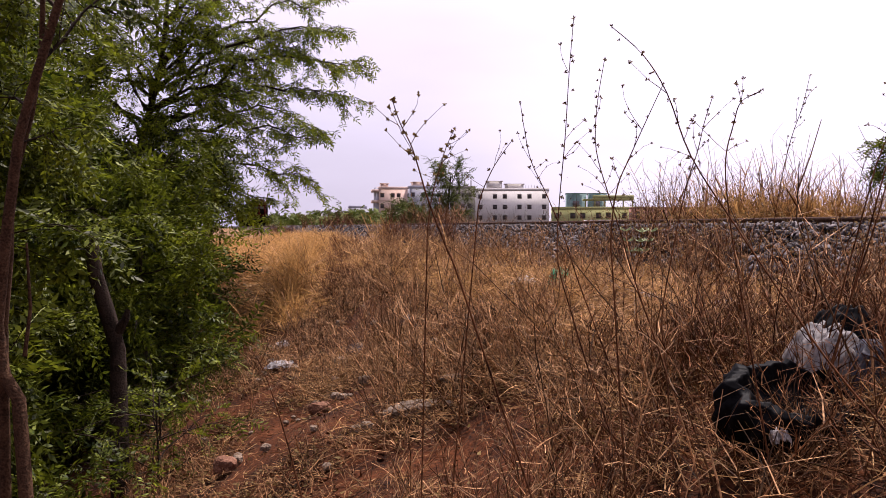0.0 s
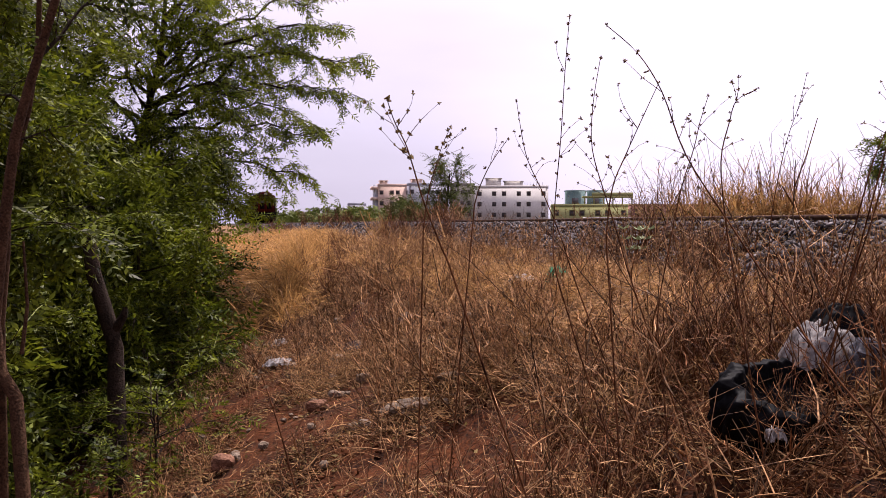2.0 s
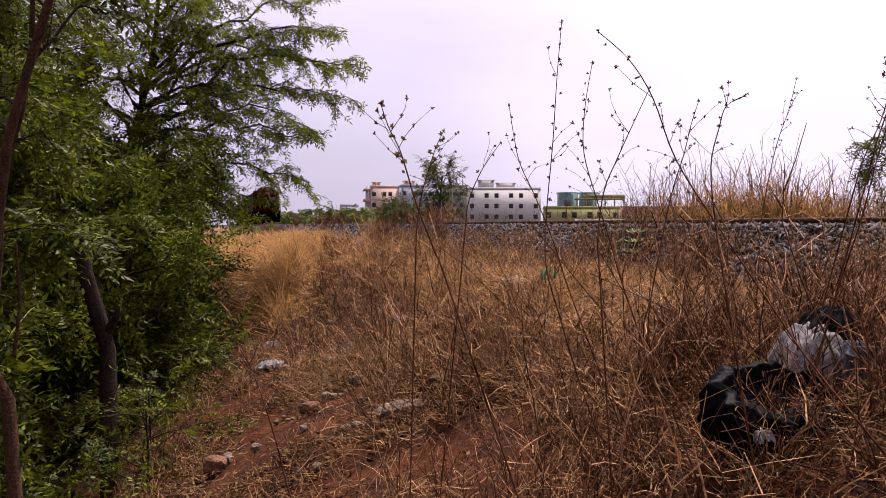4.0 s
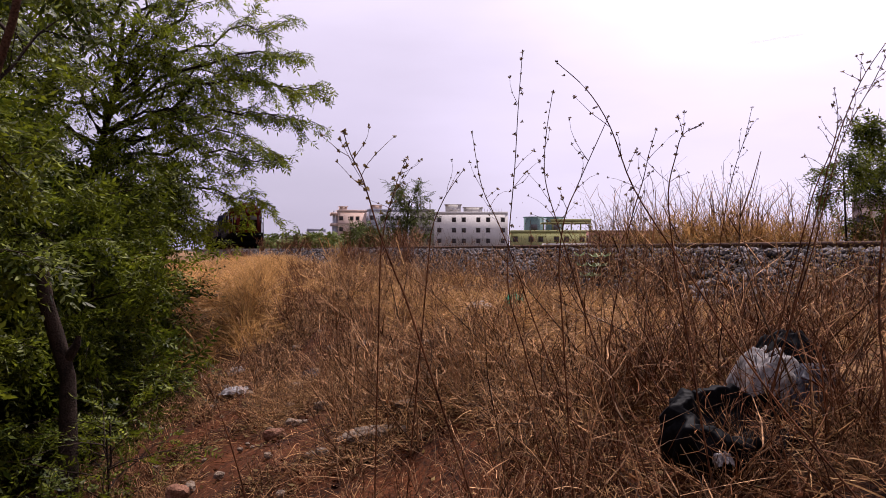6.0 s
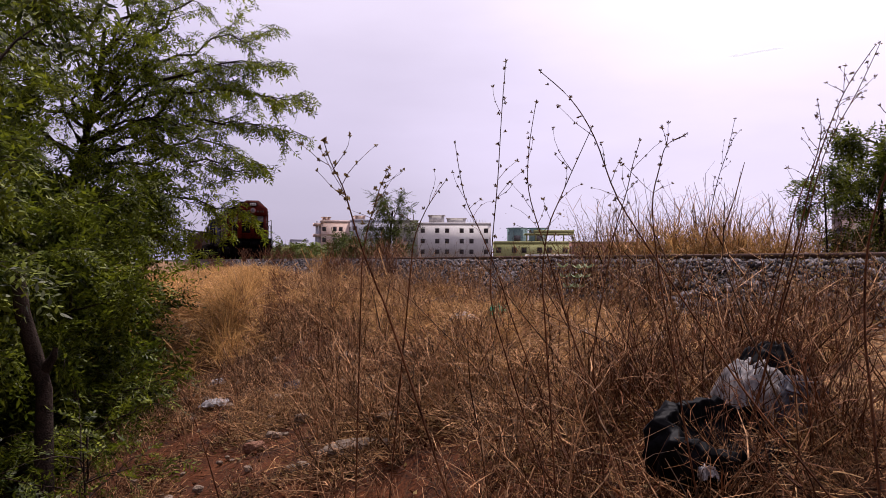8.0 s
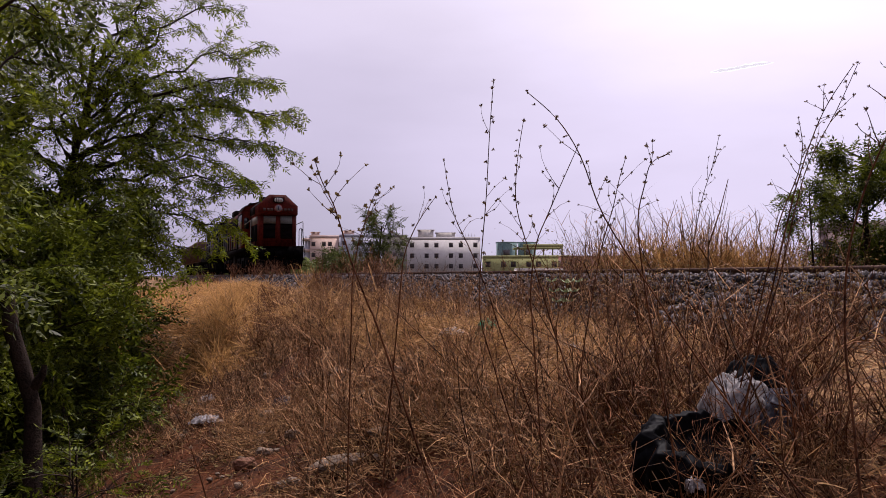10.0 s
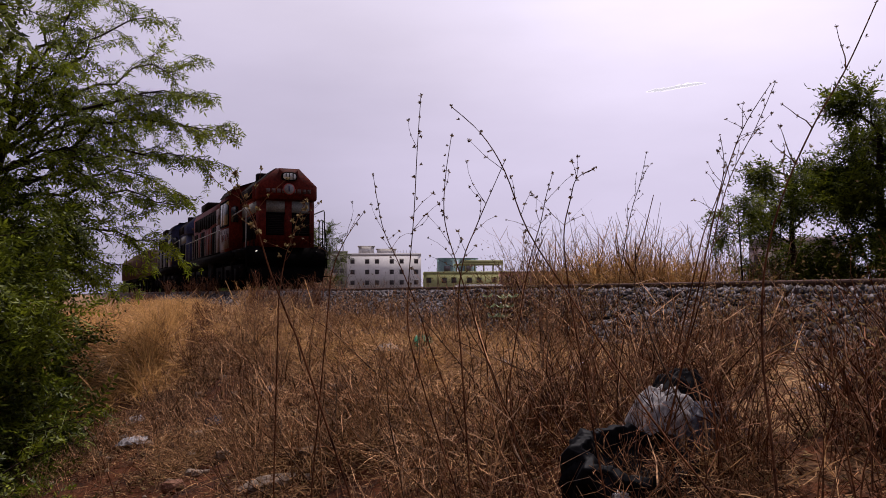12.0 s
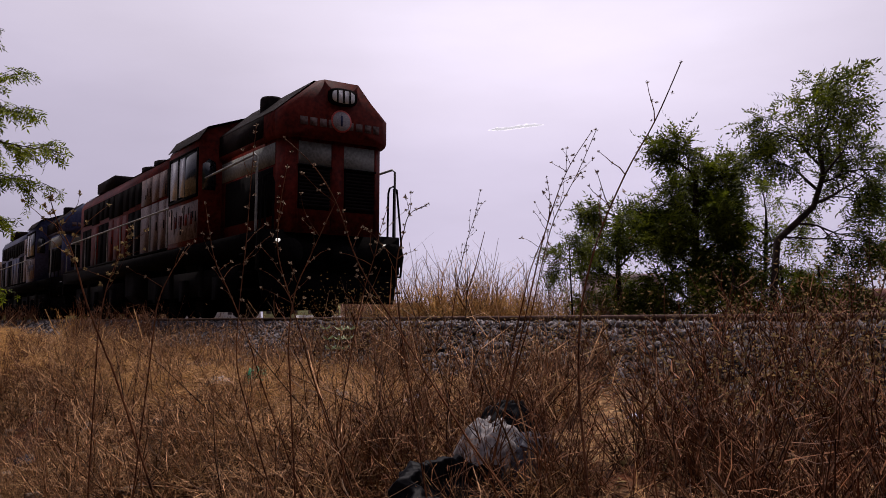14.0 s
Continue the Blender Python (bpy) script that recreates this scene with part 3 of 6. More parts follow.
        for j in range(34):
            ry, rz = rng.uniform(3.8, 9.4), rng.uniform(2.2, 3.4)
            rx = side * (1.467 if ry < 5.65 else 1.0205)
            if ry < 5.6:
                rz = rng.uniform(2.05, 2.28)
            elif ry < 7.35 or rz < 2.95:
                continue
            part("rust_run", Soup().box(min(rx, rx + side * 0.004), max(rx, rx + side * 0.004), ry, ry + rng.uniform(0.03, 0.09), rz - rng.uniform(0.1, 0.4), rz), ROOFDARK, hood if ry > 5.6 else cab)
        part("running_board_edge", Soup().box(min(side * 1.40, side * 1.46), max(side * 1.40, side * 1.46), 5.72, 16.9, 1.452, 1.50), UNDER, loco)
        handrail(loco, [(side * 1.42, 5.8, 2.35), (side * 1.42, 11, 2.35), (side * 1.42, 16.8, 2.35)], 0.02, mat=GREYBAND)
        for j in range(9):
            handrail(loco, [(side * 1.42, 5.9 + 1.36 * j, 1.45), (side * 1.42, 5.9 + 1.36 * j, 2.35)], 0.016, "stanchion", GREYBAND)
        handrail(loco, [(side * 1.36, 1.05, 1.45), (side * 1.36, 1.05, 2.72), (side * 1.36, 1.15, 2.78), (side * 1.35, 3.7, 2.72)], 0.022, mat=GREYBAND)
        arch = [(side * 1.12, 0.9, 1.48), (side * 1.12, 0.88, 2.28), (side * 1.15, 0.88, 2.38), (side * 1.22, 0.88, 2.42), (side * 1.3, 0.88, 2.36), (side * 1.36, 0.86, 1.7), (side * 1.4, 0.86, 1.2), (side * 1.38, 0.86, 0.75)]
        handrail(loco, arch, 0.02)
        handrail(loco, [(side * 1.25, 0.92, 1.48), (side * 1.25, 0.9, 2.38)], 0.018)
    for y, r, h in ((2.4, 0.22, 0.17),):
        dome = Soup().tube([(-0.55, y, 3.8), (-0.55, y, 4.1), (-0.55, y, 4.14), (-0.55, y, 4.15)], [r, r, r * 0.85, 0.02], 14)
        part("roof_dome", dome, ROOFDARK, loco)
    part("exhaust_stack", Soup().box(-0.3, 0.3, 7.4, 8.3, 4.0, 4.24), ROOFDARK, loco)
    part("roof_hatch", Soup().box(-0.75, 0.75, 6.3, 7.2, 3.88, 4.14), ROOFDARK, loco)
    for y in (10.4, 11.6):
        part("brake_fan", Soup().tube([(0, y, 3.98), (0, y, 4.2), (0, y, 4.21)], [0.5, 0.5, 0.05], 16), ROOFDARK, loco)
    part("radiator_hatch", Soup().box(-0.85, 0.85, 13.2, 15.4, 3.88, 4.18), ROOFDARK, loco)
    part("horn", Soup().tube([(0.3, 4.0, 4.05), (0.3, 3.7, 4.2), (0.3, 3.5, 4.2)], [0.03, 0.04, 0.09], 8), ROOFDARK, loco)
    # running gear
    part("fuel_tank", Soup().prism(mirrored([(1.1, 0.35), (1.35, 0.55), (1.35, 1.12)]), 8.1, 9.6), UNDER, loco)
    for y0 in (2.0, 10.0):
        for side in (-1, 1):
            truck = part("bogie_side", Soup().prism([(side * 1.18, 0.42), (side * 1.3, 0.42), (side * 1.3, 0.92), (side * 1.18, 0.92)], y0, y0 + 5.7), UNDER, loco)
            for y in (y0 + 0.9, y0 + 2.9, y0 + 4.8):
                part("axle_box", Soup().box(side * 1.24 - 0.14, side * 1.24 + 0.14, y - 0.2, y + 0.2, 0.34, 0.76), UNDER, truck)
            for y in (y0 + 1.9, y0 + 3.85):
                part("spring", Soup().tube([(side * 1.25, y, 0.4), (side * 1.25, y, 1.0)], [0.12, 0.12], 8), UNDER, truck)
        part("bogie_beam", Soup().box(-1.15, 1.15, y0 + 2.2, y0 + 3.4, 0.5, 1.1), UNDER, loco)
        part("traction_motor_case", Soup().box(-0.7, 0.7, y0 + 0.1, y0 + 5.6, 0.16, 1.1), UNDER, loco)
    sets = []
    for y in WHEELS:
        w = Soup().wheel(-0.93, -0.80, 0, 0, 0.546, 24).wheel(0.80, 0.93, 0, 0, 0.546, 24).wheel(-0.80, -0.76, 0, 0, 0.58, 24).wheel(0.76, 0.80, 0, 0, 0.58, 24).wheel(-0.8, 0.8, 0, 0, 0.09, 8)
        axle = part("wheelset", w, UNDER, loco)
        axle["along"] = y
        sets.append((axle, y, 0.546))
    return loco, sets


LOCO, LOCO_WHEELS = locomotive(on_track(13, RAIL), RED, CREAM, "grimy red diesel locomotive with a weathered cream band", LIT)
SECOND, SECOND_WHEELS = locomotive(on_track(32, RAIL), BLUE, CREAM, "grimy blue and cream diesel locomotive coupled behind", LENS)


def wagon(m):
    car = thing("goods_wagon", m, "rusty brown open goods wagon", "wagon", "wagons behind the locomotives")
    part("wagon_body", Soup().prism(mirrored([(1.45, 1.25), (1.5, 1.3), (1.5, 3.1), (1.42, 3.12)]), 0.5, 10.2), WAGON, car)
    for k in range(9):
        for side in (-1, 1):
            part("rib", Soup().box(side * 1.56 - 0.06, side * 1.56 + 0.06, 0.8 + 1.1 * k, 0.92 + 1.1 * k, 1.25, 3.1), WAGON, car)
    part("wagon_frame", Soup().box(-1.2, 1.2, 0.2, 10.5, 0.95, 1.25), UNDER, car)
    sets = []
    for y in (1.5, 3.5, 7.2, 9.2):
        w = Soup().wheel(-0.93, -0.8, 0, 0, 0.5, 20).wheel(0.8, 0.93, 0, 0, 0.5, 20).wheel(-0.8, 0.8, 0, 0, 0.08, 8)
        sets.append((part("wheelset", w, UNDER, car), y, 0.5))
    return car, sets


WAGONS = [wagon(on_track(51.5 + 10.9 * k, RAIL)) for k in range(3)]


# ---- buildings far off ----
def building(x, y, rz, w, d, storeys, wall, label, bays, side_bays=3, storey=3.1, parapet=0.9, sill=True):
    house = thing("apartment_building", pose(x, y, -0.6, 0, 0, rz), label, "building")
    h = storeys * storey
    part("wall", Soup().box(-w / 2, w / 2, 0, d, 0, h), wall, house)
    part("roof", Soup().box(-w / 2 + 0.2, w / 2 - 0.2, 0.2, d - 0.2, h, h + 0.15), CONCRETE, house)
    for a in ((-w / 2, w / 2, 0, 0.2), (-w / 2, w / 2, d - 0.2, d), (-w / 2, -w / 2 + 0.2, 0.2, d - 0.2), (w / 2 - 0.2, w / 2, 0.2, d - 0.2)):
        part("parapet", Soup().box(*a, h, h + parapet), wall, house)
    for k in range(1, storeys + 1) if sill else ():
        part("ledge", Soup().box(-w / 2 - 0.12, w / 2 + 0.12, -0.12, 0, k * storey - 0.12, k * storey + 0.02), wall, house)
    pane, rim = Soup().box(-0.6, 0.6, -0.03, 0, 0, 1.25).arrays(), Soup().box(-0.72, 0.72, -0.3, -0.02, 1.3, 1.4).arrays()
    pm, rm = quad_mesh("pane", *pane, DIMGLASS), quad_mesh("hood", *rim, wall)
    for k in range(storeys):
        for n in range(bays):
            at = new("window", pm)
            at.parent, at.location = house, (-w / 2 + w * (n + 0.5) / bays + (0.35 if n % 2 else -0.35), -0.003, k * storey + 0.95)
            shade = new("sunshade", rm)
            shade.parent = at
        for n in range(side_bays):
            for side in (-1, 1):
                at = new("window", pm)
                at.parent = house
                at.matrix_basis = pose(side * (w / 2 + 0.003), d * (n + 0.5) / side_bays, k * storey + 0.95, 0, 0, side * 90)
    return house


def rooftop(house, x0, x1, y0, y1, z0, z1, mat):
    part("stair_tower", Soup().box(x0, x1, y0, y1, z0, z1), mat, house)
    part("tower_slab", Soup().box(x0 - 0.3, x1 + 0.3, y0 - 0.3, y1 + 0.3, z1, z1 + 0.2), mat, house)


peach = building(-15.0, 270, 12, 10.4, 14, 4, PEACH, "peach four-storey apartment building with small windows", 4, storey=3.45)
rooftop(peach, -4.4, -2.2, 1, 4, 13.8, 15.6, PEACH)
part("balcony_bay", Soup().box(-6.6, -5.2, 1.0, 4.5, 0, 14.4), GREYWALL, peach)
for _z in (2.6, 6.0, 9.5, 12.9):
    part("balcony_slab", Soup().box(-7.2, -5.2, 0.4, 5.0, _z, _z + 0.9), PEACH, peach)
grey = building(-4.0, 268, 12, 13.0, 15, 4, GREYWALL, "grey-blue four-storey apartment building", 5, storey=3.5)
rooftop(grey, -5.0, -2.0, 2, 6, 14.0, 16.0, PEACH)
far_grey = building(6.4, 285, 6, 9, 12, 4, CONCRETE, "grey unfinished apartment block behind a tree", 3, storey=3.7)
for _k in range(4):
    part("roof_post", Soup().box(-3.4 + 2.1 * _k, -3.1 + 2.1 * _k, 0.3, 0.6, 14.8, 17.6), CONCRETE, far_grey)
ivory = building(20.3, 250, -4, 21.6, 14, 4, IVORY, "ivory four-storey apartment building with dark windows", 6, sill=False)
rooftop(ivory, -7.6, -3.0, 2, 7, 12.4, 15.4, IVORY)
rooftop(ivory, -2.2, 3.4, 3, 8, 12.4, 14.6, IVORY)
for _k in range(7):
    part("rebar_post", Soup().box(3.9 + 0.85 * _k, 4.0 + 0.85 * _k, 0.1, 0.2, 13.3, 14.3), IVORY, ivory)
olive = building(36.2, 200, -6, 21, 10, 2, OLIVE, "olive-green two-storey building with a roof deck", 7, storey=3.0, parapet=0.7)
part("roof_deck", Soup().box(-3.0, 8.6, 1, 8, 8.3, 8.6), OLIVE, olive)
for _k in range(6):
    part("deck_post", Soup().box(-2.8 + 2.2 * _k, -2.5 + 2.2 * _k, 1.2, 1.5, 6.6, 8.3), OLIVE, olive)
part("deck_rail", Soup().box(-1.0, 8.6, 1, 1.15, 8.6, 9.4), OLIVE, olive)
for _x in (33.4, 38.6):
    tank = thing("water_tank", pose(_x, 214, -0.6), "round grey-green water tank tower behind buildings", "water tank", "water tanks")
    part("tower", Soup().tube([(0, 0, 0), (0, 0, 10.4), (0, 0, 10.5)], [2.6 if _x < 35 else 2.3] * 2 + [0.1], 20), TANK, tank)
    part("tank_rim", Soup().tube([(0, 0, 10.1), (0, 0, 10.35)], [2.8, 2.8], 20), TANK, tank)
    part("tank_window", Soup().box(-1.2, 0.4, -2.66, -2.4, 6.5, 8.4), DIMGLASS, tank)
red_row = building(47.5, 175, -8, 17, 8, 2, BRICKRED, "low red-brown plastered building beyond the track", 5, storey=2.9, parapet=0.3)
low_white = building(29.5, 150, -3, 8, 6, 1, IVORY, "low white shed beyond the track", 3, storey=3.0, parapet=0.2)
brown = building(46.8, 78, -30, 8, 8, 2, DULLPINK, "dull pink two-storey house behind trees", 3, storey=3.1)
maroon = building(50.5, 46, -44, 12, 9, 1, BRICKRED, "low maroon plastered building with a verandah", 4, storey=3.6)
hut = building(-33, 330, 8, 7, 8, 3, GREYWALL, "grey three-storey house beyond far trees", 3)
hut2 = building(-58, 360, 8, 14, 8, 2, IVORY, "low pale house beyond far trees", 4)
shed = thing("net_screen", pose(-15.5, 255, -0.6, 0, 0, 6), "green shade-net screen below the apartments", "screen")
part("net_panel", Soup().box(-3.0, 3.5, 0, 0.15, 0, 2.6), NET, shed)
for _x in (-3.0, 0.2, 3.5):
    part("post", Soup().box(_x - 0.06, _x + 0.06, 0.15, 0.3, 0, 2.8), CONCRETE, shed)


# ---- plants ----
def bent(rng, a, way, length, steps, wander, droop=0.0):
    """A wandering path from a along way."""
    p, d, out = Vector(a), Vector(way).normalized(), [Vector(a)]
    for _ in range(steps):
        d = (d + Vector(rng.normal(0, wander, 3)) + Vector((0, 0, -droop))).normalized()
        p = p + d * (length / steps)
        out.append(p.copy())
    return out


def taper(r0, r1, n):
    return [r0 + (r1 - r0) * i / max(n - 1, 1) for i in range(n)]


def leaf_quad(soup, base, way, side, length, width):
    """A folded, pointed leaf."""
    base, way, side = Vector(base), Vector(way).normalized(), Vector(side).normalized()
    n = way.cross(side)
    mid = base + way * length * 0.45
    soup.add([base, mid + side * width * 0.5 - n * width * 0.15, base + way * length, mid - side * width * 0.5 - n * width * 0.15], [(0, 1, 2, 3)])


def frond_shape(rng, length, pairs, leaf, width, droop):
    """A feathered leaf along +x, its face to +z."""
    s = Soup()
    spine = [Vector((length * t, 0, -droop * length * t * t)) for t in (0, 0.35, 0.7, 1.0)]
    s.ribbon([spine[0], spine[2], spine[3]], taper(leaf * 0.04, leaf * 0.02, 3), (0, 1, 0))
    for k in range(pairs):
        t = (k + 0.7) / (pairs + 0.3)
        b = Vector((length * t, 0, -droop * length * t * t))
        for side in (-1, 1):
            way = Vector((0.45 + rng.normal(0, 0.12), side, -0.25 + rng.normal(0, 0.2)))
            leaf_quad(s, b, way, Vector((1, -side * 0.45, rng.normal(0, 0.25))), leaf * rng.uniform(0.8, 1.1) * (1.1 - 0.5 * abs(t - 0.4)), width)
    leaf_quad(s, spine[-1], (1, 0, -0.3), (0, 1, 0), leaf, width)
    return s.arrays()


def facing(ways, rng, lean=0.5):
    """Turns that lay +x along each way, with +z roughly up."""
    x = ways / np.linalg.norm(ways, axis=1, keepdims=True)
    up = np.array([0, 0, 1.0]) + rng.normal(0, lean, x.shape)
    y = np.cross(up, x)
    y /= np.linalg.norm(y, axis=1, keepdims=True) + 1e-9
    return np.stack([x, y, np.cross(x, y)], 2)


def foliage(rng, twigs, shapes, per_metre, size, spread_out=1.0, hang=0.1):
    """Fronds set along twigs (lists of points)."""
    places, ways = [], []
    for path in twigs:
        total = sum((b - a).length for a, b in zip(path, path[1:]))
        count = max(2, int(total * per_metre))
        for k in range(count):
            f = (k + rng.random()) / count * (len(path) - 1)
            i = min(int(f), len(path) - 2)
            p = path[i].lerp(path[i + 1], f - i)
            along = (path[i + 1] - path[i]).normalized()
            off = Vector(rng.normal(0, 1, 3)) * spread_out
            places.append(p), ways.append(along * 0.7 + off.normalized() * spread_out + Vector((0, 0, -hang)))
    places, ways = np.array([tuple(p) for p in places]), np.array([tuple(w) for w in ways])
    n = len(places)
    return spread(shapes, rng.integers(0, len(shapes), n), facing(ways, rng), size * rng.uniform(0.7, 1.25, n), places)


def branching(rng, wood, twigs, start, way, length, r, depth, kids, angle, droop=0.0, shrink=0.62, wander=0.12, small=None):
    path = bent(rng, start, way, length, 5, wander, droop * (1 if depth < 2 else 0.3))
    wood.tube(path, taper(r, r * 0.45, len(path)), 6 if r > 0.03 else (4 if r > 0.01 else 3))
    if depth == 0:
        twigs.append(path)
        return
    wood = small or wood
    for k in range(kids):
        f = 0.25 + 0.75 * (k + rng.random()) / kids
        i = min(int(f * 5), 4)
        p = path[i].lerp(path[i + 1], f * 5 - i)
        along = (path[i + 1] - path[i]).normalized()
        off = Vector(rng.normal(0, 1, 3))
        off = (off - along * off.dot(along)).normalized()
        turn = radians(angle) * rng.uniform(0.6, 1.3)
        branching(rng, wood, twigs, p, along * math.cos(turn) + off * math.sin(turn), length * shrink * rng.uniform(0.7, 1.2), r * 0.5, depth - 1, kids, angle, droop, shrink, wander)
    branching(rng, wood, twigs, path[-1], path[-1] - path[-2], length * shrink, r * 0.45, depth - 1, kids, angle, droop, shrink, wander)


RNG = np.random.default_rng(21)
MESQ_FRONDS = [frond_shape(RNG, 0.09, 2, 0.10, 0.027, 0.5) for _ in range(6)]
NEEM_FRONDS = [frond_shape(RNG, 0.30, 6, 0.095, 0.031, 0.75) for _ in range(6)]


def tree(name, x, y, label, limbs, leaf, shapes, per_metre, size, seed, trunk, trunk_r, depth=2, kids=4, angle=42, droop=0.05, base=None, group="", bark=None):
    """trunk: points from the foot upward, relative to the foot; limbs: (height along trunk 0..1, way, length, radius)."""
    rng = np.random.default_rng(seed)
    z = (level(x, y) if base is None else base) - 0.05
    ob = thing(name, pose(x, y, z), label, "tree", group)
    wood, small, twigs = Soup(), Soup(), []
    pts = [Vector(p) for p in trunk]
    wood.tube(pts, taper(trunk_r, trunk_r * 0.5, len(pts)), 10)
    part("trunk", wood, bark or BARK, ob, smooth=True)
    for f, way_out, length, r in limbs:
        g = f * (len(pts) - 1)
        i = min(int(g), len(pts) - 2)
        bough = Soup()
        branching(rng, bough, twigs, pts[i].lerp(pts[i + 1], g - i), way_out, length, r, depth, kids, angle, droop, small=small)
        part("bough", bough, BARK, ob)
    tagged(part("twiggery", small, BARK, ob), kind="stuff")
    tagged(part("crown", foliage(rng, twigs, shapes, per_metre, size), leaf, ob), kind="stuff")
    return ob


def feathery_tree(x, y, label, trunk, boughs, seed, per_metre):
    """A tree of arching boughs, each given by its start's height and its tip, with flat sprays of twigs that droop at their ends."""
    rng = np.random.default_rng(seed)
    z = level(x, y) - 0.05
    ob = thing("mesquite_tree", pose(x, y, z), label, "tree")
    foot = Vector((x, y, z))
    pts = [Vector((0, 0, 0))] + [Vector(p) - foot for p in trunk]
    part("trunk", Soup().tube(pts, taper(0.10, 0.03, len(pts)), 10), BARK, ob, smooth=True)
    small, leafy = Soup(), []
    for height, tip, arch in boughs:
        h = height - z
        i = next((k for k in range(len(pts) - 2) if pts[k + 1].z > h), len(pts) - 2)
        a = pts[i].lerp(pts[i + 1], min(1, (h - pts[i].z) / (pts[i + 1].z - pts[i].z)))
        b = Vector(tip) - foot
        path = []
        for k in range(11):
            f = k / 10
            path.append(a.lerp(b, f) + Vector((0, 0, arch * 2.6 * f * (1 - f))) + Vector(rng.normal(0, 0.06 if 0 < k < 10 else 0, 3)))
        part("bough", Soup().tube(path, taper(0.034, 0.005, 11), 6), BARK, ob)
        length = (b - a).length
        count = int(length * 6)
        leafy.append(path[8:])
        for n in range(count):
            f = 0.22 + 0.76 * (n + rng.random()) / count
            k = min(int(f * 10), 9)
            p = path[k].lerp(path[k + 1], f * 10 - k)
            along = (path[k + 1] - path[k]).normalized()
            flat = along.cross(Vector((0, 0, 1))).normalized() * (1 if n % 2 else -1)
            way_out = along * 0.75 + flat * rng.uniform(0.2, 1.0) + Vector((0, 0, rng.normal(0.1, 0.32)))
            twig = bent(rng, p, way_out, (1.0 - 0.5 * f) * rng.uniform(0.6, 1.15), 6, 0.13, 0.055)
            small.tube(twig, taper(0.007, 0.0025, 7), 4)
            leafy.append(twig[1:])
            for m in range(5):
                j = 1 + m
                d = (twig[j + 1] - twig[j]).normalized() if j < 6 else (twig[6] - twig[5]).normalized()
                out = d.cross(Vector((0, 0, 1))).normalized() * (1 if m % 2 else -1)
                sprig = bent(rng, twig[j], d * 0.8 + out * 0.7 + Vector((0, 0, rng.normal(0, 0.15))), rng.uniform(0.16, 0.36), 3, 0.1, 0.14)
                small.tube(sprig, taper(0.004, 0.002, 4), 3)
                leafy.append(sprig)
    tagged(part("twiggery", small, BARK, ob), kind="stuff")
    tagged(part("crown", foliage(rng, leafy, MESQ_FRONDS, per_metre, 0.82, 0.75, 0.35), MESQUITE, ob), kind="stuff")
    return ob


# the feathery tree on the lower ground, its boughs reaching out towards the track
feathery_tree(-5.2, 13.4, "spreading green feathery-leaved tree with drooping twigs beside the slope",
              [(-5.15, 13.4, 0.4), (-5.0, 13.4, 1.5), (-4.85, 13.4, 2.3), (-4.6, 13.4, 3.2), (-4.4, 13.4, 4.0), (-4.3, 13.4, 5.0)],
              [(2.2, (-2.0, 13.0, 2.1), 0.45), (2.1, (-2.7, 12.4, 1.75), 0.4), (2.6, (-1.95, 13.4, 2.75), 0.5), (2.9, (-1.45, 13.2, 3.4), 0.5), (3.2, (-1.2, 13.5, 3.95), 0.55),
               (3.5, (-1.65, 13.1, 4.45), 0.5), (3.7, (-2.0, 13.8, 5.0), 0.4), (3.9, (-2.4, 12.9, 5.5), 0.4), (4.2, (-3.2, 13.4, 6.0), 0.3), (3.1, (-2.9, 12.2, 3.2), 0.5), (2.6, (-3.3, 12.0, 2.3), 0.5),
               (3.8, (-3.5, 12.1, 4.6), 0.4), (2.9, (-2.2, 14.6, 3.1), 0.5), (3.5, (-2.6, 14.8, 4.2), 0.4), (4.4, (-4.9, 12.5, 5.6), 0.3), (3.6, (-6.5, 12.8, 4.6), 0.4), (3.0, (-6.9, 13.6, 3.6), 0.4),
               (4.2, (-6.1, 14.2, 5.6), 0.3), (2.5, (-5.8, 11.8, 2.9), 0.4), (2.0, (-2.9, 13.5, 1.45), 0.35), (3.4, (-4.3, 11.9, 3.7), 0.4), (4.6, (-3.6, 13.9, 5.9), 0.3), (2.3, (-4.2, 11.8, 1.7), 0.4),
               (2.8, (-3.0, 13.0, 3.5), 0.3), (3.2, (-2.6, 13.7, 4.4), 0.3), (3.4, (-3.4, 12.8, 5.0), 0.3), (2.6, (-6.2, 12.6, 2.8), 0.3), (3.6, (-5.6, 12.4, 4.6), 0.3),
               (2.8, (-5.2, 11.9, 3.3), 0.3), (3.2, (-4.8, 11.8, 4.2), 0.3), (3.8, (-4.3, 12.2, 5.2), 0.3), (2.4, (-4.9, 11.7, 2.2), 0.3), (3.4, (-6.0, 12.2, 3.9), 0.3), (4.0, (-5.3, 12.0, 5.2), 0.3),
               (3.0, (-3.8, 12.3, 4.0), 0.3), (2.6, (-3.9, 12.0, 2.9), 0.3), (4.4, (-5.9, 12.8, 5.6), 0.2), (3.6, (-3.3, 12.4, 4.3), 0.3)],
              5, 14)

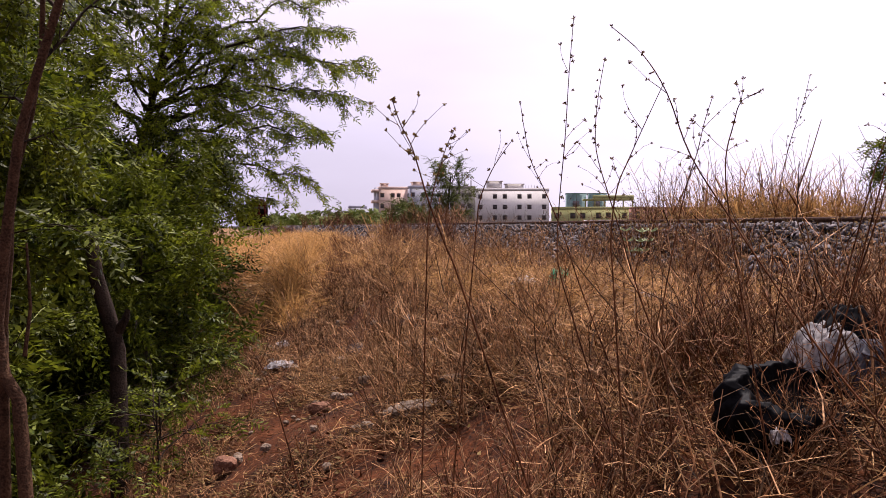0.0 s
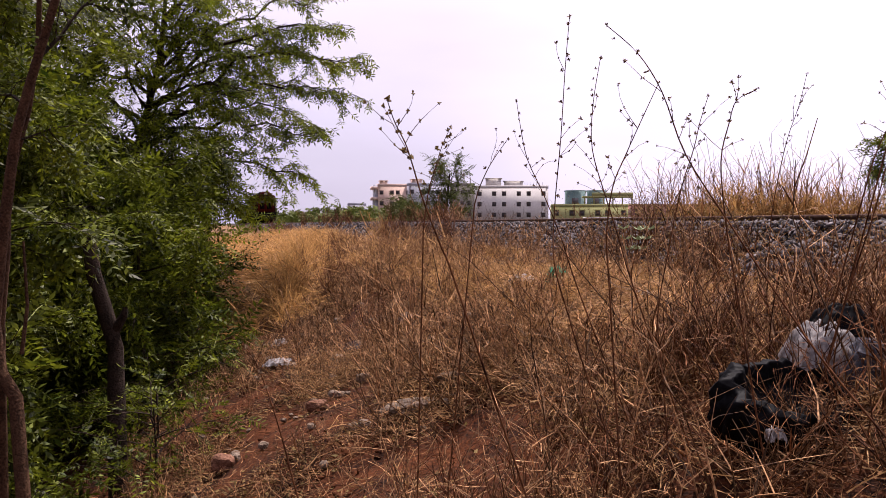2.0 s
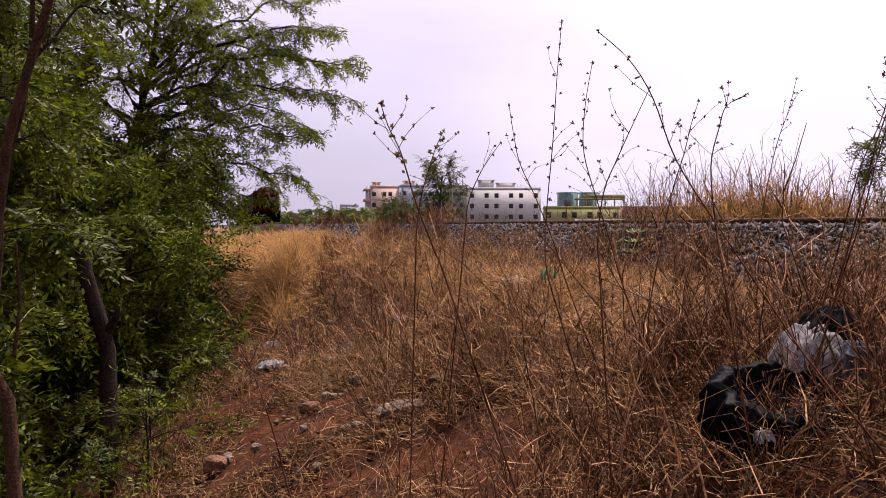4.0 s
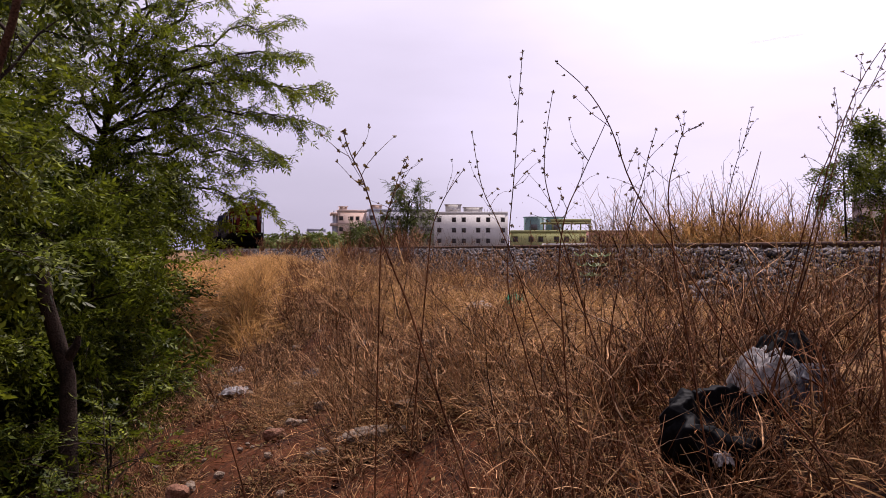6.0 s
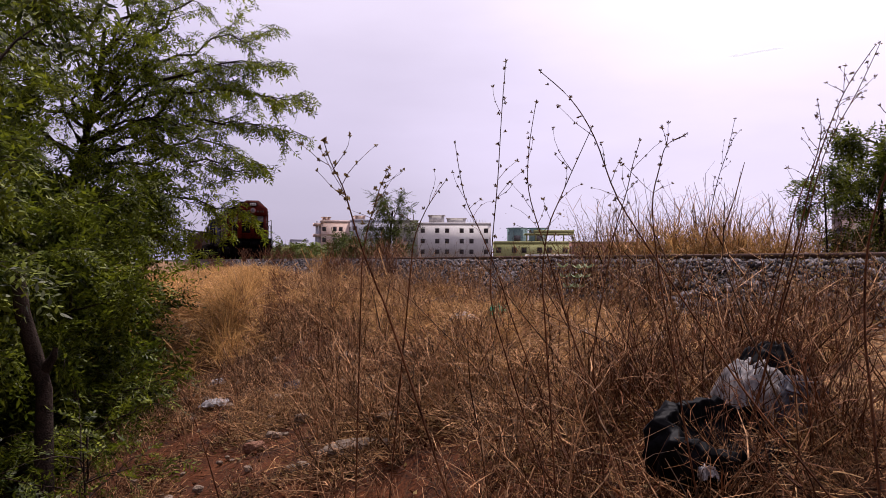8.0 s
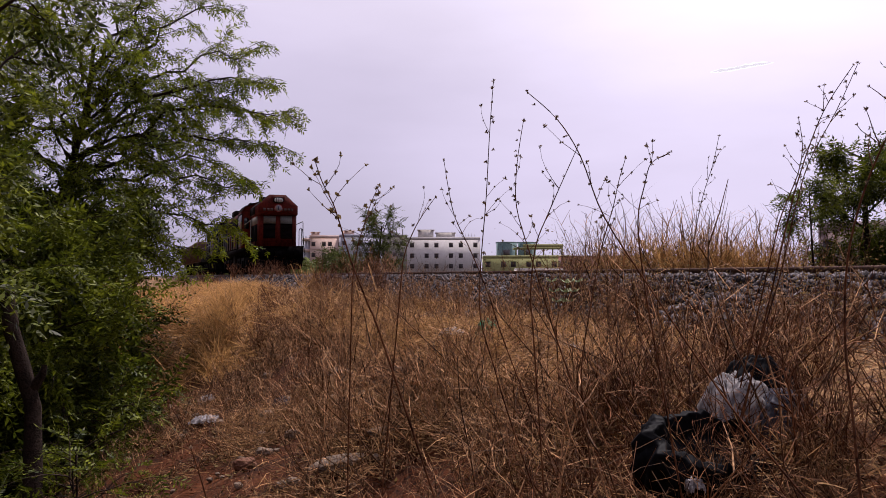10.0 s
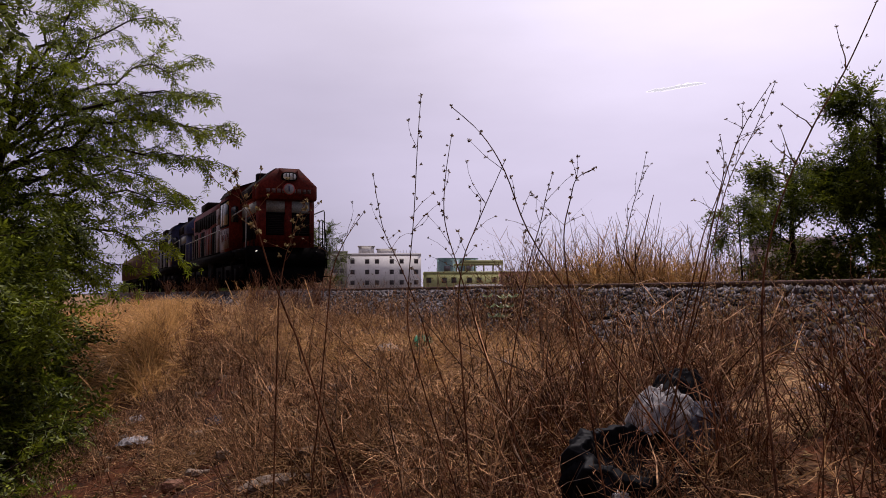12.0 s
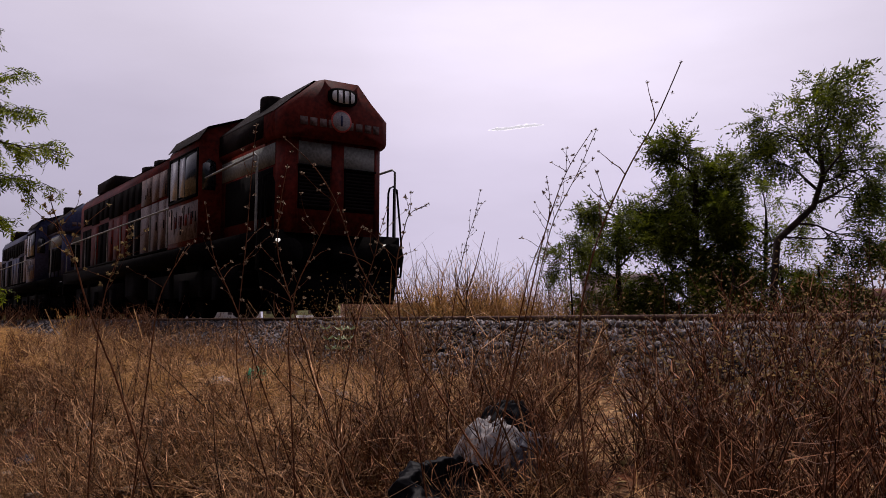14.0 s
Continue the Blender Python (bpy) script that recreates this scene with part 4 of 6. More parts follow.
# saplings and shrubs with pinnate leaves, close together at the foot of the slope
for _k, (_x, _y, _h, _seed) in enumerate([(-4.15, 9.4, 3.4, 31), (-5.0, 8.7, 4.2, 32), (-3.85, 10.7, 2.9, 33), (-5.7, 9.7, 4.4, 34), (-4.3, 12.0, 3.1, 35), (-5.2, 11.2, 3.8, 36), (-4.1, 7.6, 4.0, 37), (-3.55, 6.1, 4.2, 39), (-3.7, 11.9, 2.5, 40), (-5.0, 13.2, 3.2, 42), (-4.5, 10.2, 3.0, 44), (-4.9, 9.3, 4.6, 48), (-3.4, 9.6, 2.2, 49), (-5.6, 12.0, 4.2, 50), (-5.3, 10.4, 5.8, 45), (-5.75, 10.9, 6.0, 46), (-5.0, 11.0, 5.2, 47), (-4.45, 7.7, 5.2, 51)]):
    tree("sapling", _x, _y, "leafy green sapling with pinnate leaves at the foot of the slope",
         [(0.1 + 0.09 * j, (math.cos(2.4 * j + _k), math.sin(2.4 * j + _k), 0.25 + 0.1 * (j % 4)), 0.72, 0.014) for j in range(11)],
         NEEM, NEEM_FRONDS, 29, 0.95, _seed, [(0, 0, 0), (0.05, 0, _h * 0.35), (-0.05, 0.05, _h * 0.7), (0.0, 0, _h)], 0.03, depth=1, kids=7, angle=55, droop=0.03, group="saplings at the foot of the slope")

for _k, (_x, _y, _seed) in enumerate([(-2.6, 7.7, 52), (-3.1, 8.6, 53), (-2.85, 9.8, 55), (-3.3, 11.2, 56), (-2.35, 6.9, 57)]):
    tree("undergrowth_bush", _x, _y, "low green bush with small pinnate leaves",
         [(0.1 + 0.1 * j, (math.cos(2.4 * j + _k), math.sin(2.4 * j + _k), 0.5 + 0.1 * (j % 3)), 0.55, 0.008) for j in range(9)],
         NEEM, NEEM_FRONDS, 11, 0.55, _seed, [(0, 0, 0), (0.03, 0, 0.3), (0, 0.03, 0.7)], 0.012, depth=1, kids=3, angle=50, group="undergrowth bushes")


tree("feathery_bush", -3.9, 11.4, "feathery green bush hanging over the foot of the bank",
     [(0.15 + 0.1 * j, (math.cos(2.4 * j), math.sin(2.4 * j), 0.4), 0.8, 0.012) for j in range(9)],
     MESQUITE, MESQ_FRONDS, 40, 0.9, 58, [(0, 0, 0), (0.05, 0, 0.9), (0.0, 0, 1.8), (0.05, 0, 2.5)], 0.03, depth=1, kids=7, angle=55, droop=0.06)


def bare_trunk(x, y, pts, r0, r1, label, mat=None):
    z = level(x, y) - 0.1
    ob = thing("tree_trunk", pose(x, y, z), label, "tree trunk")
    s = Soup().tube([(0, 0, 0)] + pts, taper(r0, r1, len(pts) + 1), 10)
    v, q = s.arrays()
    v = v + np.random.default_rng(int(abs(x) * 100)).normal(0, r0 * 0.07, v.shape)
    part("trunk", (v, q), mat or BARK, ob, smooth=True)
    return ob


_t = bare_trunk(-2.73, 7.16, [(-0.05, 0.1, 0.7), (-0.11, 0.25, 1.35), (-0.2, 0.25, 1.65), (-0.3, 0.25, 2.0), (-0.36, 0.3, 2.3)], 0.085, 0.06, "dark gnarled trunk with peeling bark among saplings")
part("stub", Soup().tube([(-0.11, 0.25, 1.5), (-0.02, 0.2, 1.62), (0.0, 0.2, 1.7)], [0.05, 0.035, 0.02], 7), BARK, _t)
_base = level(-2.49, 5.15) - 0.05
tree("slender_tree", -2.49, 5.15, "slender brown-barked tree with pinnate leaves leaning over the slope",
     [(0.78, (0.5, 0.5, 0.7), 0.6, 0.014), (0.86, (-0.6, 0.4, 0.5), 0.6, 0.014), (0.92, (0.6, -0.2, 0.5), 0.55, 0.012), (1.0, (0.3, 0.3, 0.9), 0.6, 0.012), (0.7, (-0.5, 0.6, 0.4), 0.6, 0.012), (1.0, (-0.5, 0.3, 0.6), 0.6, 0.012), (0.62, (0.4, 0.7, 0.3), 0.4, 0.01)],
     NEEM, NEEM_FRONDS, 20, 0.75, 59, [(0, 0, 0), (-0.09, 0, 0.35 - _base), (-0.19, 0.02, 0.5 - _base), (-0.24, 0.05, 0.8 - _base), (-0.15, 0, 1.37 - _base), (-0.07, 0, 1.93 - _base), (0.03, 0, 2.27 - _base), (0.19, 0, 2.77 - _base), (0.3, 0, 3.3 - _base)], 0.046, depth=1, kids=4, angle=50, droop=0.06, bark=BROWNBARK)
_t = bare_trunk(-2.72, 5.25, [(0.0, 0, 0.9 - _base), (0.04, 0, 1.30 - _base), (0.06, 0, 1.75 - _base), (0.19, 0, 2.2 - _base), (0.26, 0, 2.6 - _base), (0.28, 0, 3.2 - _base)], 0.035, 0.012, "thin brown stem beside the slender tree", BROWNBARK)
part("fork", Soup().tube([(0.13, 0, 0.7 - _base), (0.17, 0, 1.0 - _base), (0.15, 0, 1.4 - _base)], [0.014, 0.011, 0.007], 6), BROWNBARK, _t)

# trees beyond the track
tree("neem_tree", 9.98, 13.67, "dense rounded green tree beyond the track",
     [(0.3 + 0.058 * j, (math.cos(2.4 * j), math.sin(2.4 * j), 0.45 + 0.14 * (j % 3)), 0.72 - 0.02 * abs(j - 7), 0.035) for j in range(13)],
     NEEM, NEEM_FRONDS, 48, 1.0, 61, [(0, 0, 0), (0.05, 0, 1.4), (0.0, 0, 2.7), (0.05, 0, 4.0)], 0.10, depth=2, kids=4, angle=45, base=0.3)
tree("neem_tree", 8.73, 14.42, "smaller dark green tree beyond the track",
     [(0.3 + 0.075 * j, (math.cos(2.4 * j), math.sin(2.4 * j), 0.4 + 0.1 * (j % 3)), 0.55, 0.025) for j in range(10)],
     NEEM, NEEM_FRONDS, 46, 0.95, 62, [(0, 0, 0), (0.05, 0, 1.1), (0.0, 0, 2.2), (0.05, 0, 3.3)], 0.07, depth=2, kids=3, angle=48, base=0.3)
tree("neem_tree", 9.35, 14.1, "low green growth filling between two trees",
     [(0.2 + 0.1 * j, (math.cos(2.4 * j), math.sin(2.4 * j), 0.4), 0.5, 0.02) for j in range(8)],
     NEEM, NEEM_FRONDS, 50, 0.9, 69, [(0, 0, 0), (0.05, 0, 0.8), (0.0, 0, 1.7)], 0.05, depth=2, kids=3, angle=48, base=0.3)
for _x, _y, _seed in ((11.3, 11.95, 71), (9.9, 12.5, 73), (10.7, 12.2, 74)):
    tree("low_green_shrub", _x, _y, "low green shrub under the trees beyond the track",
         [(0.15 + 0.1 * j, (math.cos(2.4 * j + _seed), math.sin(2.4 * j + _seed), 0.5), 0.45, 0.015) for j in range(8)],
         NEEM, NEEM_FRONDS, 38, 0.95, _seed, [(0, 0, 0), (0.05, 0, 1.1), (0.0, 0, 2.1)], 0.04, depth=2, kids=3, angle=48, base=0.4, group="low shrubs beyond the track")
tree("airy_tree", 10.15, 12.0, "airy leaning tree with dark bare limbs beyond the track",
     [(0.62, (0.9, -0.35, 0.55), 1.0, 0.035), (0.7, (-0.6, 0.3, 0.8), 0.75, 0.03), (0.8, (0.7, -0.2, 0.7), 0.8, 0.03), (0.85, (-0.8, 0.2, 0.7), 0.75, 0.03), (0.92, (0.6, 0.4, 0.9), 0.75, 0.025), (1.0, (-0.4, -0.2, 1.0), 0.75, 0.025), (1.0, (0.5, -0.2, 0.9), 0.75, 0.025),
      (0.95, (-0.7, 0.4, 0.4), 0.7, 0.025), (0.5, (0.9, -0.3, -0.05), 0.9, 0.025), (0.42, (0.9, -0.5, 0.1), 1.0, 0.025), (0.75, (0.9, -0.4, 0.2), 0.8, 0.025), (1.0, (0.0, 0.2, 1.1), 0.7, 0.025)],
     NEEM, NEEM_FRONDS, 24, 1.0, 63, [(0, 0, 0), (0.12, -0.04, 1.3), (0.25, -0.08, 2.6), (0.86, -0.3, 3.2), (1.04, -0.36, 3.75), (0.98, -0.34, 4.35)], 0.075, depth=2, kids=3, angle=36, base=0.3)
tree("airy_tree", 10.9, 12.9, "thin forked tree with yellow-green leaves beyond the track",
     [(0.45, (-0.6, 0.3, 0.9), 0.7, 0.025), (0.8, (0.4, -0.2, 0.9), 0.45, 0.025), (1.0, (0, 0, 1), 0.45, 0.02), (0.9, (-0.5, 0.2, 0.6), 0.45, 0.02), (0.6, (0.6, -0.3, 0.5), 0.6, 0.02), (0.75, (-0.6, 0.1, 0.5), 0.5, 0.02)],
     MESQUITE, NEEM_FRONDS, 30, 0.85, 64, [(0, 0, 0), (-0.1, 0.03, 1.0), (0.05, 0, 2.0), (0.1, 0, 3.0)], 0.06, depth=2, kids=3, angle=40, base=0.4)
tree("small_tree", 6.1, 11.6, "small green sprig of a tree beyond the track",
     [(0.9, (-0.3, 0.2, 0.4), 0.3, 0.012), (1.0, (0.4, 0, 0.3), 0.3, 0.012), (0.85, (-0.5, 0, 0.1), 0.3, 0.01), (1.0, (0.1, -0.3, 0.5), 0.25, 0.01)],
     NEEM, NEEM_FRONDS, 55, 0.6, 65, [(0, 0, 0), (0.1, -0.1, 1.0), (0.05, -0.1, 2.1)], 0.02, depth=1, kids=5, angle=50, base=0.5)
tree("shrubby_tree", 0.15, 38.0, "half-dry small tree beyond the track",
     [(0.2 + 0.08 * j, (math.cos(2.4 * j) * 0.6, math.sin(2.4 * j) * 0.6, 0.9), 0.75, 0.03) for j in range(10)],
     FARLEAF, NEEM_FRONDS, 22, 1.1, 66, [(0, 0, 0), (0.0, 0, 1.2), (0.1, 0, 2.2), (0.2, 0, 3.2)], 0.07, depth=2, kids=3, angle=35, base=0.5)
tree("dark_bush", -1.7, 45.0, "dark green bush beyond the track",
     [(0.2 + 0.1 * j, (math.cos(2.4 * j), math.sin(2.4 * j), 0.5), 0.9, 0.03) for j in range(8)],
     FARLEAF, NEEM_FRONDS, 30, 1.5, 67, [(0, 0, 0), (0.0, 0, 0.8), (0.1, 0, 1.5)], 0.07, depth=1, kids=5, angle=50, base=0.9)


def far_woods():
    """Distant scrub and tree tops along the horizon."""
    rng = np.random.default_rng(70)
    wood = thing("far_scrub", pose(0, 0, 0), "distant green scrub and trees along the track", "scrub", kind="stuff")
    shapes = [frond_shape(rng, 0.9, 4, 0.6, 0.3, 0.3) for _ in range(4)]
    n = 0
    vs = []
    for k in range(70):
        d = rng.uniform(120, 260)
        px = rng.uniform(-0.21, -0.07)
        x, y = px * d, d
        w, h = rng.uniform(2.0, 4.0), rng.uniform(2.2, 4.6) * (0.8 + 0.2 * d / 150)
        m = 80
        a, f = rng.uniform(0, 6.283, m), rng.random(m) ** 0.5
        p = np.stack([x + w * f * np.cos(a), y + w * f * np.sin(a), -0.6 + h * (0.25 + 0.85 * rng.random(m)) * (1.15 - 0.5 * f * f)], 1)
        ways = np.stack([np.cos(a), np.sin(a), rng.normal(0.2, 0.5, m)], 1)
        vs.append(spread(shapes, rng.integers(0, 4, m), facing(ways, rng), rng.uniform(0.7, 1.3, m), p))
    tagged(part("leaves", join(*vs), FARLEAF, wood), kind="stuff")


far_woods()


def palm(x, y):
    ob = thing("palm", pose(x, y, -0.6), "small dark palm below the apartments", "palm")
    part("trunk", Soup().tube([(0, 0, 0), (0.1, 0, 3.0)], [0.25, 0.18], 8), BARK, ob)
    s = Soup()
    for k in range(14):
        a = 2.4 * k
        d = Vector((math.cos(a), math.sin(a), 0))
        up = 0.3 + 0.12 * (k % 5)
        path = [Vector((0.1, 0, 3.0)) + d * 2.4 * f + Vector((0, 0, up * 2.6 * f - 2.2 * f * f)) for f in (0, 0.3, 0.6, 1.0)]
        for a0, a1 in zip(path, path[1:]):
            for j in range(6):
                b = a0.lerp(a1, j / 6)
                for side in (-1, 1):
                    leaf_quad(s, b, d * 0.6 + d.cross(Vector((0, 0, 1))) * side + Vector((0, 0, -0.3)), d, 0.9, 0.12)
    part("fronds", s, FARLEAF, ob)


palm(-22.0, 250)


# ---- dry weeds ----
def weed_shape(rng, height, stems, branches, r, curl=0.14, fan=0.75):
    """A dry plant: stems fanning from one foot, side twigs on each."""
    s = Soup()
    for _ in range(stems):
        a = rng.uniform(0, 6.283)
        lean = rng.uniform(0.1, fan)
        path = bent(rng, (rng.normal(0, 0.03), rng.normal(0, 0.03), 0), (math.cos(a) * lean, math.sin(a) * lean, 1), height * rng.uniform(0.55, 1.05), 4, curl)
        s.tube(path, taper(r, r * 0.35, 5), 3)
        for _ in range(branches):
            f = rng.uniform(0.25, 0.95) * 4
            i = min(int(f), 3)
            p = path[i].lerp(path[i + 1], f - i)
            b = rng.uniform(0, 6.283)
            side = bent(rng, p, (math.cos(b), math.sin(b), rng.uniform(0.2, 1.2)), height * rng.uniform(0.12, 0.32), 2, 0.2)
            s.ribbon(side, taper(r * 0.6, r * 0.28, 3), (-math.sin(b), math.cos(b), 0))
    return s.arrays()


def clump(u, s):
    """Where the weeds stand thick (1) and thin (0)."""
    f = np.sin(2.3 * u + 0.8 * s + 1.1) * np.sin(1.9 * s - 1.2 * u) + 0.6 * np.sin(5.1 * u - 2.2 * s) * np.sin(3.7 * s + 2.9 * u + 0.7)
    return np.clip(0.5 + 0.75 * f, 0.06, 1)


def field_points(rng, n, u0, u1, s0, s1, patchy=True):
    u, s = rng.uniform(u0, u1, 3 * n), rng.uniform(s0, s1, 3 * n)
    pick = rng.random(3 * n) < (clump(u, s) if patchy else 0.5)
    u, s = u[pick][:n], s[pick][:n]
    x, y = plan(u, s)
    return u, s, x, y, land(u, s) + bumps(u, s)


def weeds():
    rng = np.random.default_rng(80)
    field = thing("dry_weeds", pose(0, 0, 0), "tangled brown dried weeds covering the slope", "weeds", kind="stuff")
    near = [weed_shape(rng, 0.62, 5, 4, 0.0050) for _ in range(8)]
    tall = [weed_shape(rng, 1.0, 3, 5, 0.0058, 0.13) for _ in range(6)]
    low = [weed_shape(rng, 0.30, 6, 4, 0.0040, 0.3) for _ in range(6)]
    fuzz = [weed_shape(rng, 0.8, 7, 3, 0.006, 0.16) for _ in range(5)]
    sets = []
    # thick low tangle, over the whole near slope
    u, s, x, y, z = field_points(rng, 1250, 3.2, 7.6, 1.6, 13)
    keep = (np.hypot(x, y) > 1.7) & ~((u > 5.45) & (s < 8.5) & (rng.random(len(u)) < 0.75)) & ~((u < 4.6) & (rng.random(len(u)) < 0.8)) & ~((s < 4.2) & (u < 5.4) & (rng.random(len(u)) < 0.85)) & ~((s < 3.3) & (rng.random(len(u)) < 0.85))
    sets.append((low, np.stack([x, y, z], 1)[keep], 0.3, 0.5, 1.2))
    u, s, x, y, z = field_points(rng, 240, 4.5, 6.0, 1.6, 11)
    keep = (np.hypot(x, y) > 2.0) & ~((u > 5.3) & (s < 10) & (rng.random(len(u)) < 0.75))
    sets.append((near, np.stack([x, y, z], 1)[keep], 0.5, 0.5, 1.05))
    u, s, x, y, z = field_points(rng, 55, 3.1, 4.5, 2.5, 14)
    sets.append((near, np.stack([x, y, z], 1), 0.2, 0.4, 0.7))
    u, s, x, y, z = field_points(rng, 130, 4.3, 5.7, 1.2, 8)
    keep = (np.hypot(x, y) > 2.2)
    sets.append((tall, np.stack([x, y, z], 1)[keep], 0.4, 0.4, 0.8))
    u, s, x, y, z = field_points(rng, 520, 3.2, 9.5, -7, 1.6)
    keep = (np.hypot(x, y) > 1.8) & ~((s > 0.2) & (u < 6.6))
    sets.append((low, np.stack([x, y, z], 1)[keep], 0.3, 0.6, 1.4))
    # thin weeds on the golden bank
    u, s, x, y, z = field_points(rng, 130, 4.6, 8.0, 11.5, 30)
    sets.append((near, np.stack([x, y, z], 1), 0.3, 0.3, 0.7))
    # growth on the ballast's foot
    u, s, x, y, z = field_points(rng, 330, 2.1, 3.5, 1.0, 22)
    sets.append((low, np.stack([x, y, z], 1), 0.3, 0.6, 1.3))
    u, s, x, y, z = field_points(rng, 150, 2.2, 3.6, 0.5, 13)
    sets.append((near, np.stack([x, y, z], 1), 0.3, 0.4, 0.8))
    u, s, x, y, z = field_points(rng, 90, 5.6, 7.6, 6, 16)
    sets.append((near, np.stack([x, y, z], 1), 0.18, 0.4, 0.8))
    # nothing pale stands close by, where the dark tangle grows
    sets = [(shapes, p[~((p[:, 0] > 0.6) & (np.hypot(p[:, 0], p[:, 1]) < 4.4) & (p[:, 1] < 4.0))], *rest) for shapes, p, *rest in sets]
    v, q = join(*[spread(shapes, rng.integers(0, len(shapes), len(p)), turns(rng, len(p), tilt), rng.uniform(a, b, len(p)), p) for shapes, p, tilt, a, b in sets])
    tagged(part("stems", (v, q), TWIG, field), kind="stuff")
    # the dark tangle close to the camera, on its right; its brown also carries the shade there
    u, s, x, y, z = field_points(rng, 680, 3.3, 6.0, -1.0, 4.2)
    keep = np.hypot(x, y) > 1.8
    p = np.stack([x, y, z], 1)[keep]
    tagged(part("dark_stems", spread(near, rng.integers(0, 8, len(p)), turns(rng, len(p), 0.4), rng.uniform(0.35, 0.75, len(p)), p), STEM, field), kind="stuff")
    u, s, x, y, z = field_points(rng, 330, 3.0, 4.9, -1.2, 3.6)
    p = np.stack([x, y, z], 1)[np.hypot(x, y) > 2.2]
    tagged(part("dark_brush", spread(near, rng.integers(0, 8, len(p)), turns(rng, len(p), 0.3), rng.uniform(0.5, 1.0, len(p)), p), STEM, field), kind="stuff")
    # long thin stems arching over the tangle
    arching = [weed_shape(rng, 1.0, 2, 4, 0.0032, 0.2) for _ in range(7)]
    u, s, x, y, z = field_points(rng, 210, 4.2, 6.2, 2.0, 9)
    p = np.stack([x, y, z], 1)[np.hypot(x, y) > np.where(x > 0.6, 3.5, 2.5)]
    tagged(part("arching_stems", spread(arching, rng.integers(0, 7, len(p)), turns(rng, len(p), 0.45), rng.uniform(0.5, 0.95, len(p)), p), TWIG, field), kind="stuff")
    # short weeds still holding their seed heads, along the foot of the ballast
    seeded = []
    for _ in range(7):
        plant = Soup()
        for _ in range(3):
            a = rng.uniform(0, 6.283)
            path = bent(rng, (0, 0, 0), (math.cos(a) * 0.25, math.sin(a) * 0.25, 1), rng.uniform(0.3, 0.55), 6, 0.12)
            plant.tube(path, taper(0.004, 0.0018, 7), 3)
            for q in path[2:]:
                for _ in range(5):
                    d = Vector(rng.normal(0, 1, 3)).normalized()
                    leaf_quad(plant, q + Vector(rng.normal(0, 0.008, 3)), d, d.orthogonal(), rng.uniform(0.012, 0.026), 0.013)
        seeded.append(plant.arrays())
    u, s, x, y, z = field_points(rng, 260, 2.7, 4.6, 3.0, 17)
    p = np.stack([x, y, z], 1)
    tagged(part("seeded_weeds", spread(seeded, rng.integers(0, 7, len(p)), turns(rng, len(p), 0.15), rng.uniform(0.6, 1.1, len(p)), p), SEEDWEED, field), kind="stuff")
    # single taller weeds standing out of the tangle
    u, s, x, y, z = field_points(rng, 34, 4.1, 5.7, 1.8, 7)
    p = np.stack([x, y, z], 1)[np.hypot(x, y) > 2.4]
    tagged(part("upright_stems", spread(tall, rng.integers(0, 6, len(p)), turns(rng, len(p), 0.12), rng.uniform(0.7, 1.05, len(p)), p), TWIG, field), kind="stuff")
    # farther along the track
    u, s, x, y, z = field_points(rng, 330, 3.2, 7.5, 12, 42)
    keep = ~((u > 5.4 - 0.15 * (s - 12)) & (s < 42))
    u2, s2, x2, y2, z2 = field_points(rng, 260, 3.2, 12, 42, 90)
    p = np.concatenate([np.stack([x, y, z], 1)[keep], np.stack([x2, y2, z2], 1)])
    v, q = spread(fuzz, rng.integers(0, 5, len(p)), turns(rng, len(p), 0.2), rng.uniform(0.35, 0.75, len(p)), p)
    tagged(part("far_stems", (v, q), STEM, field), kind="stuff")


weeds()


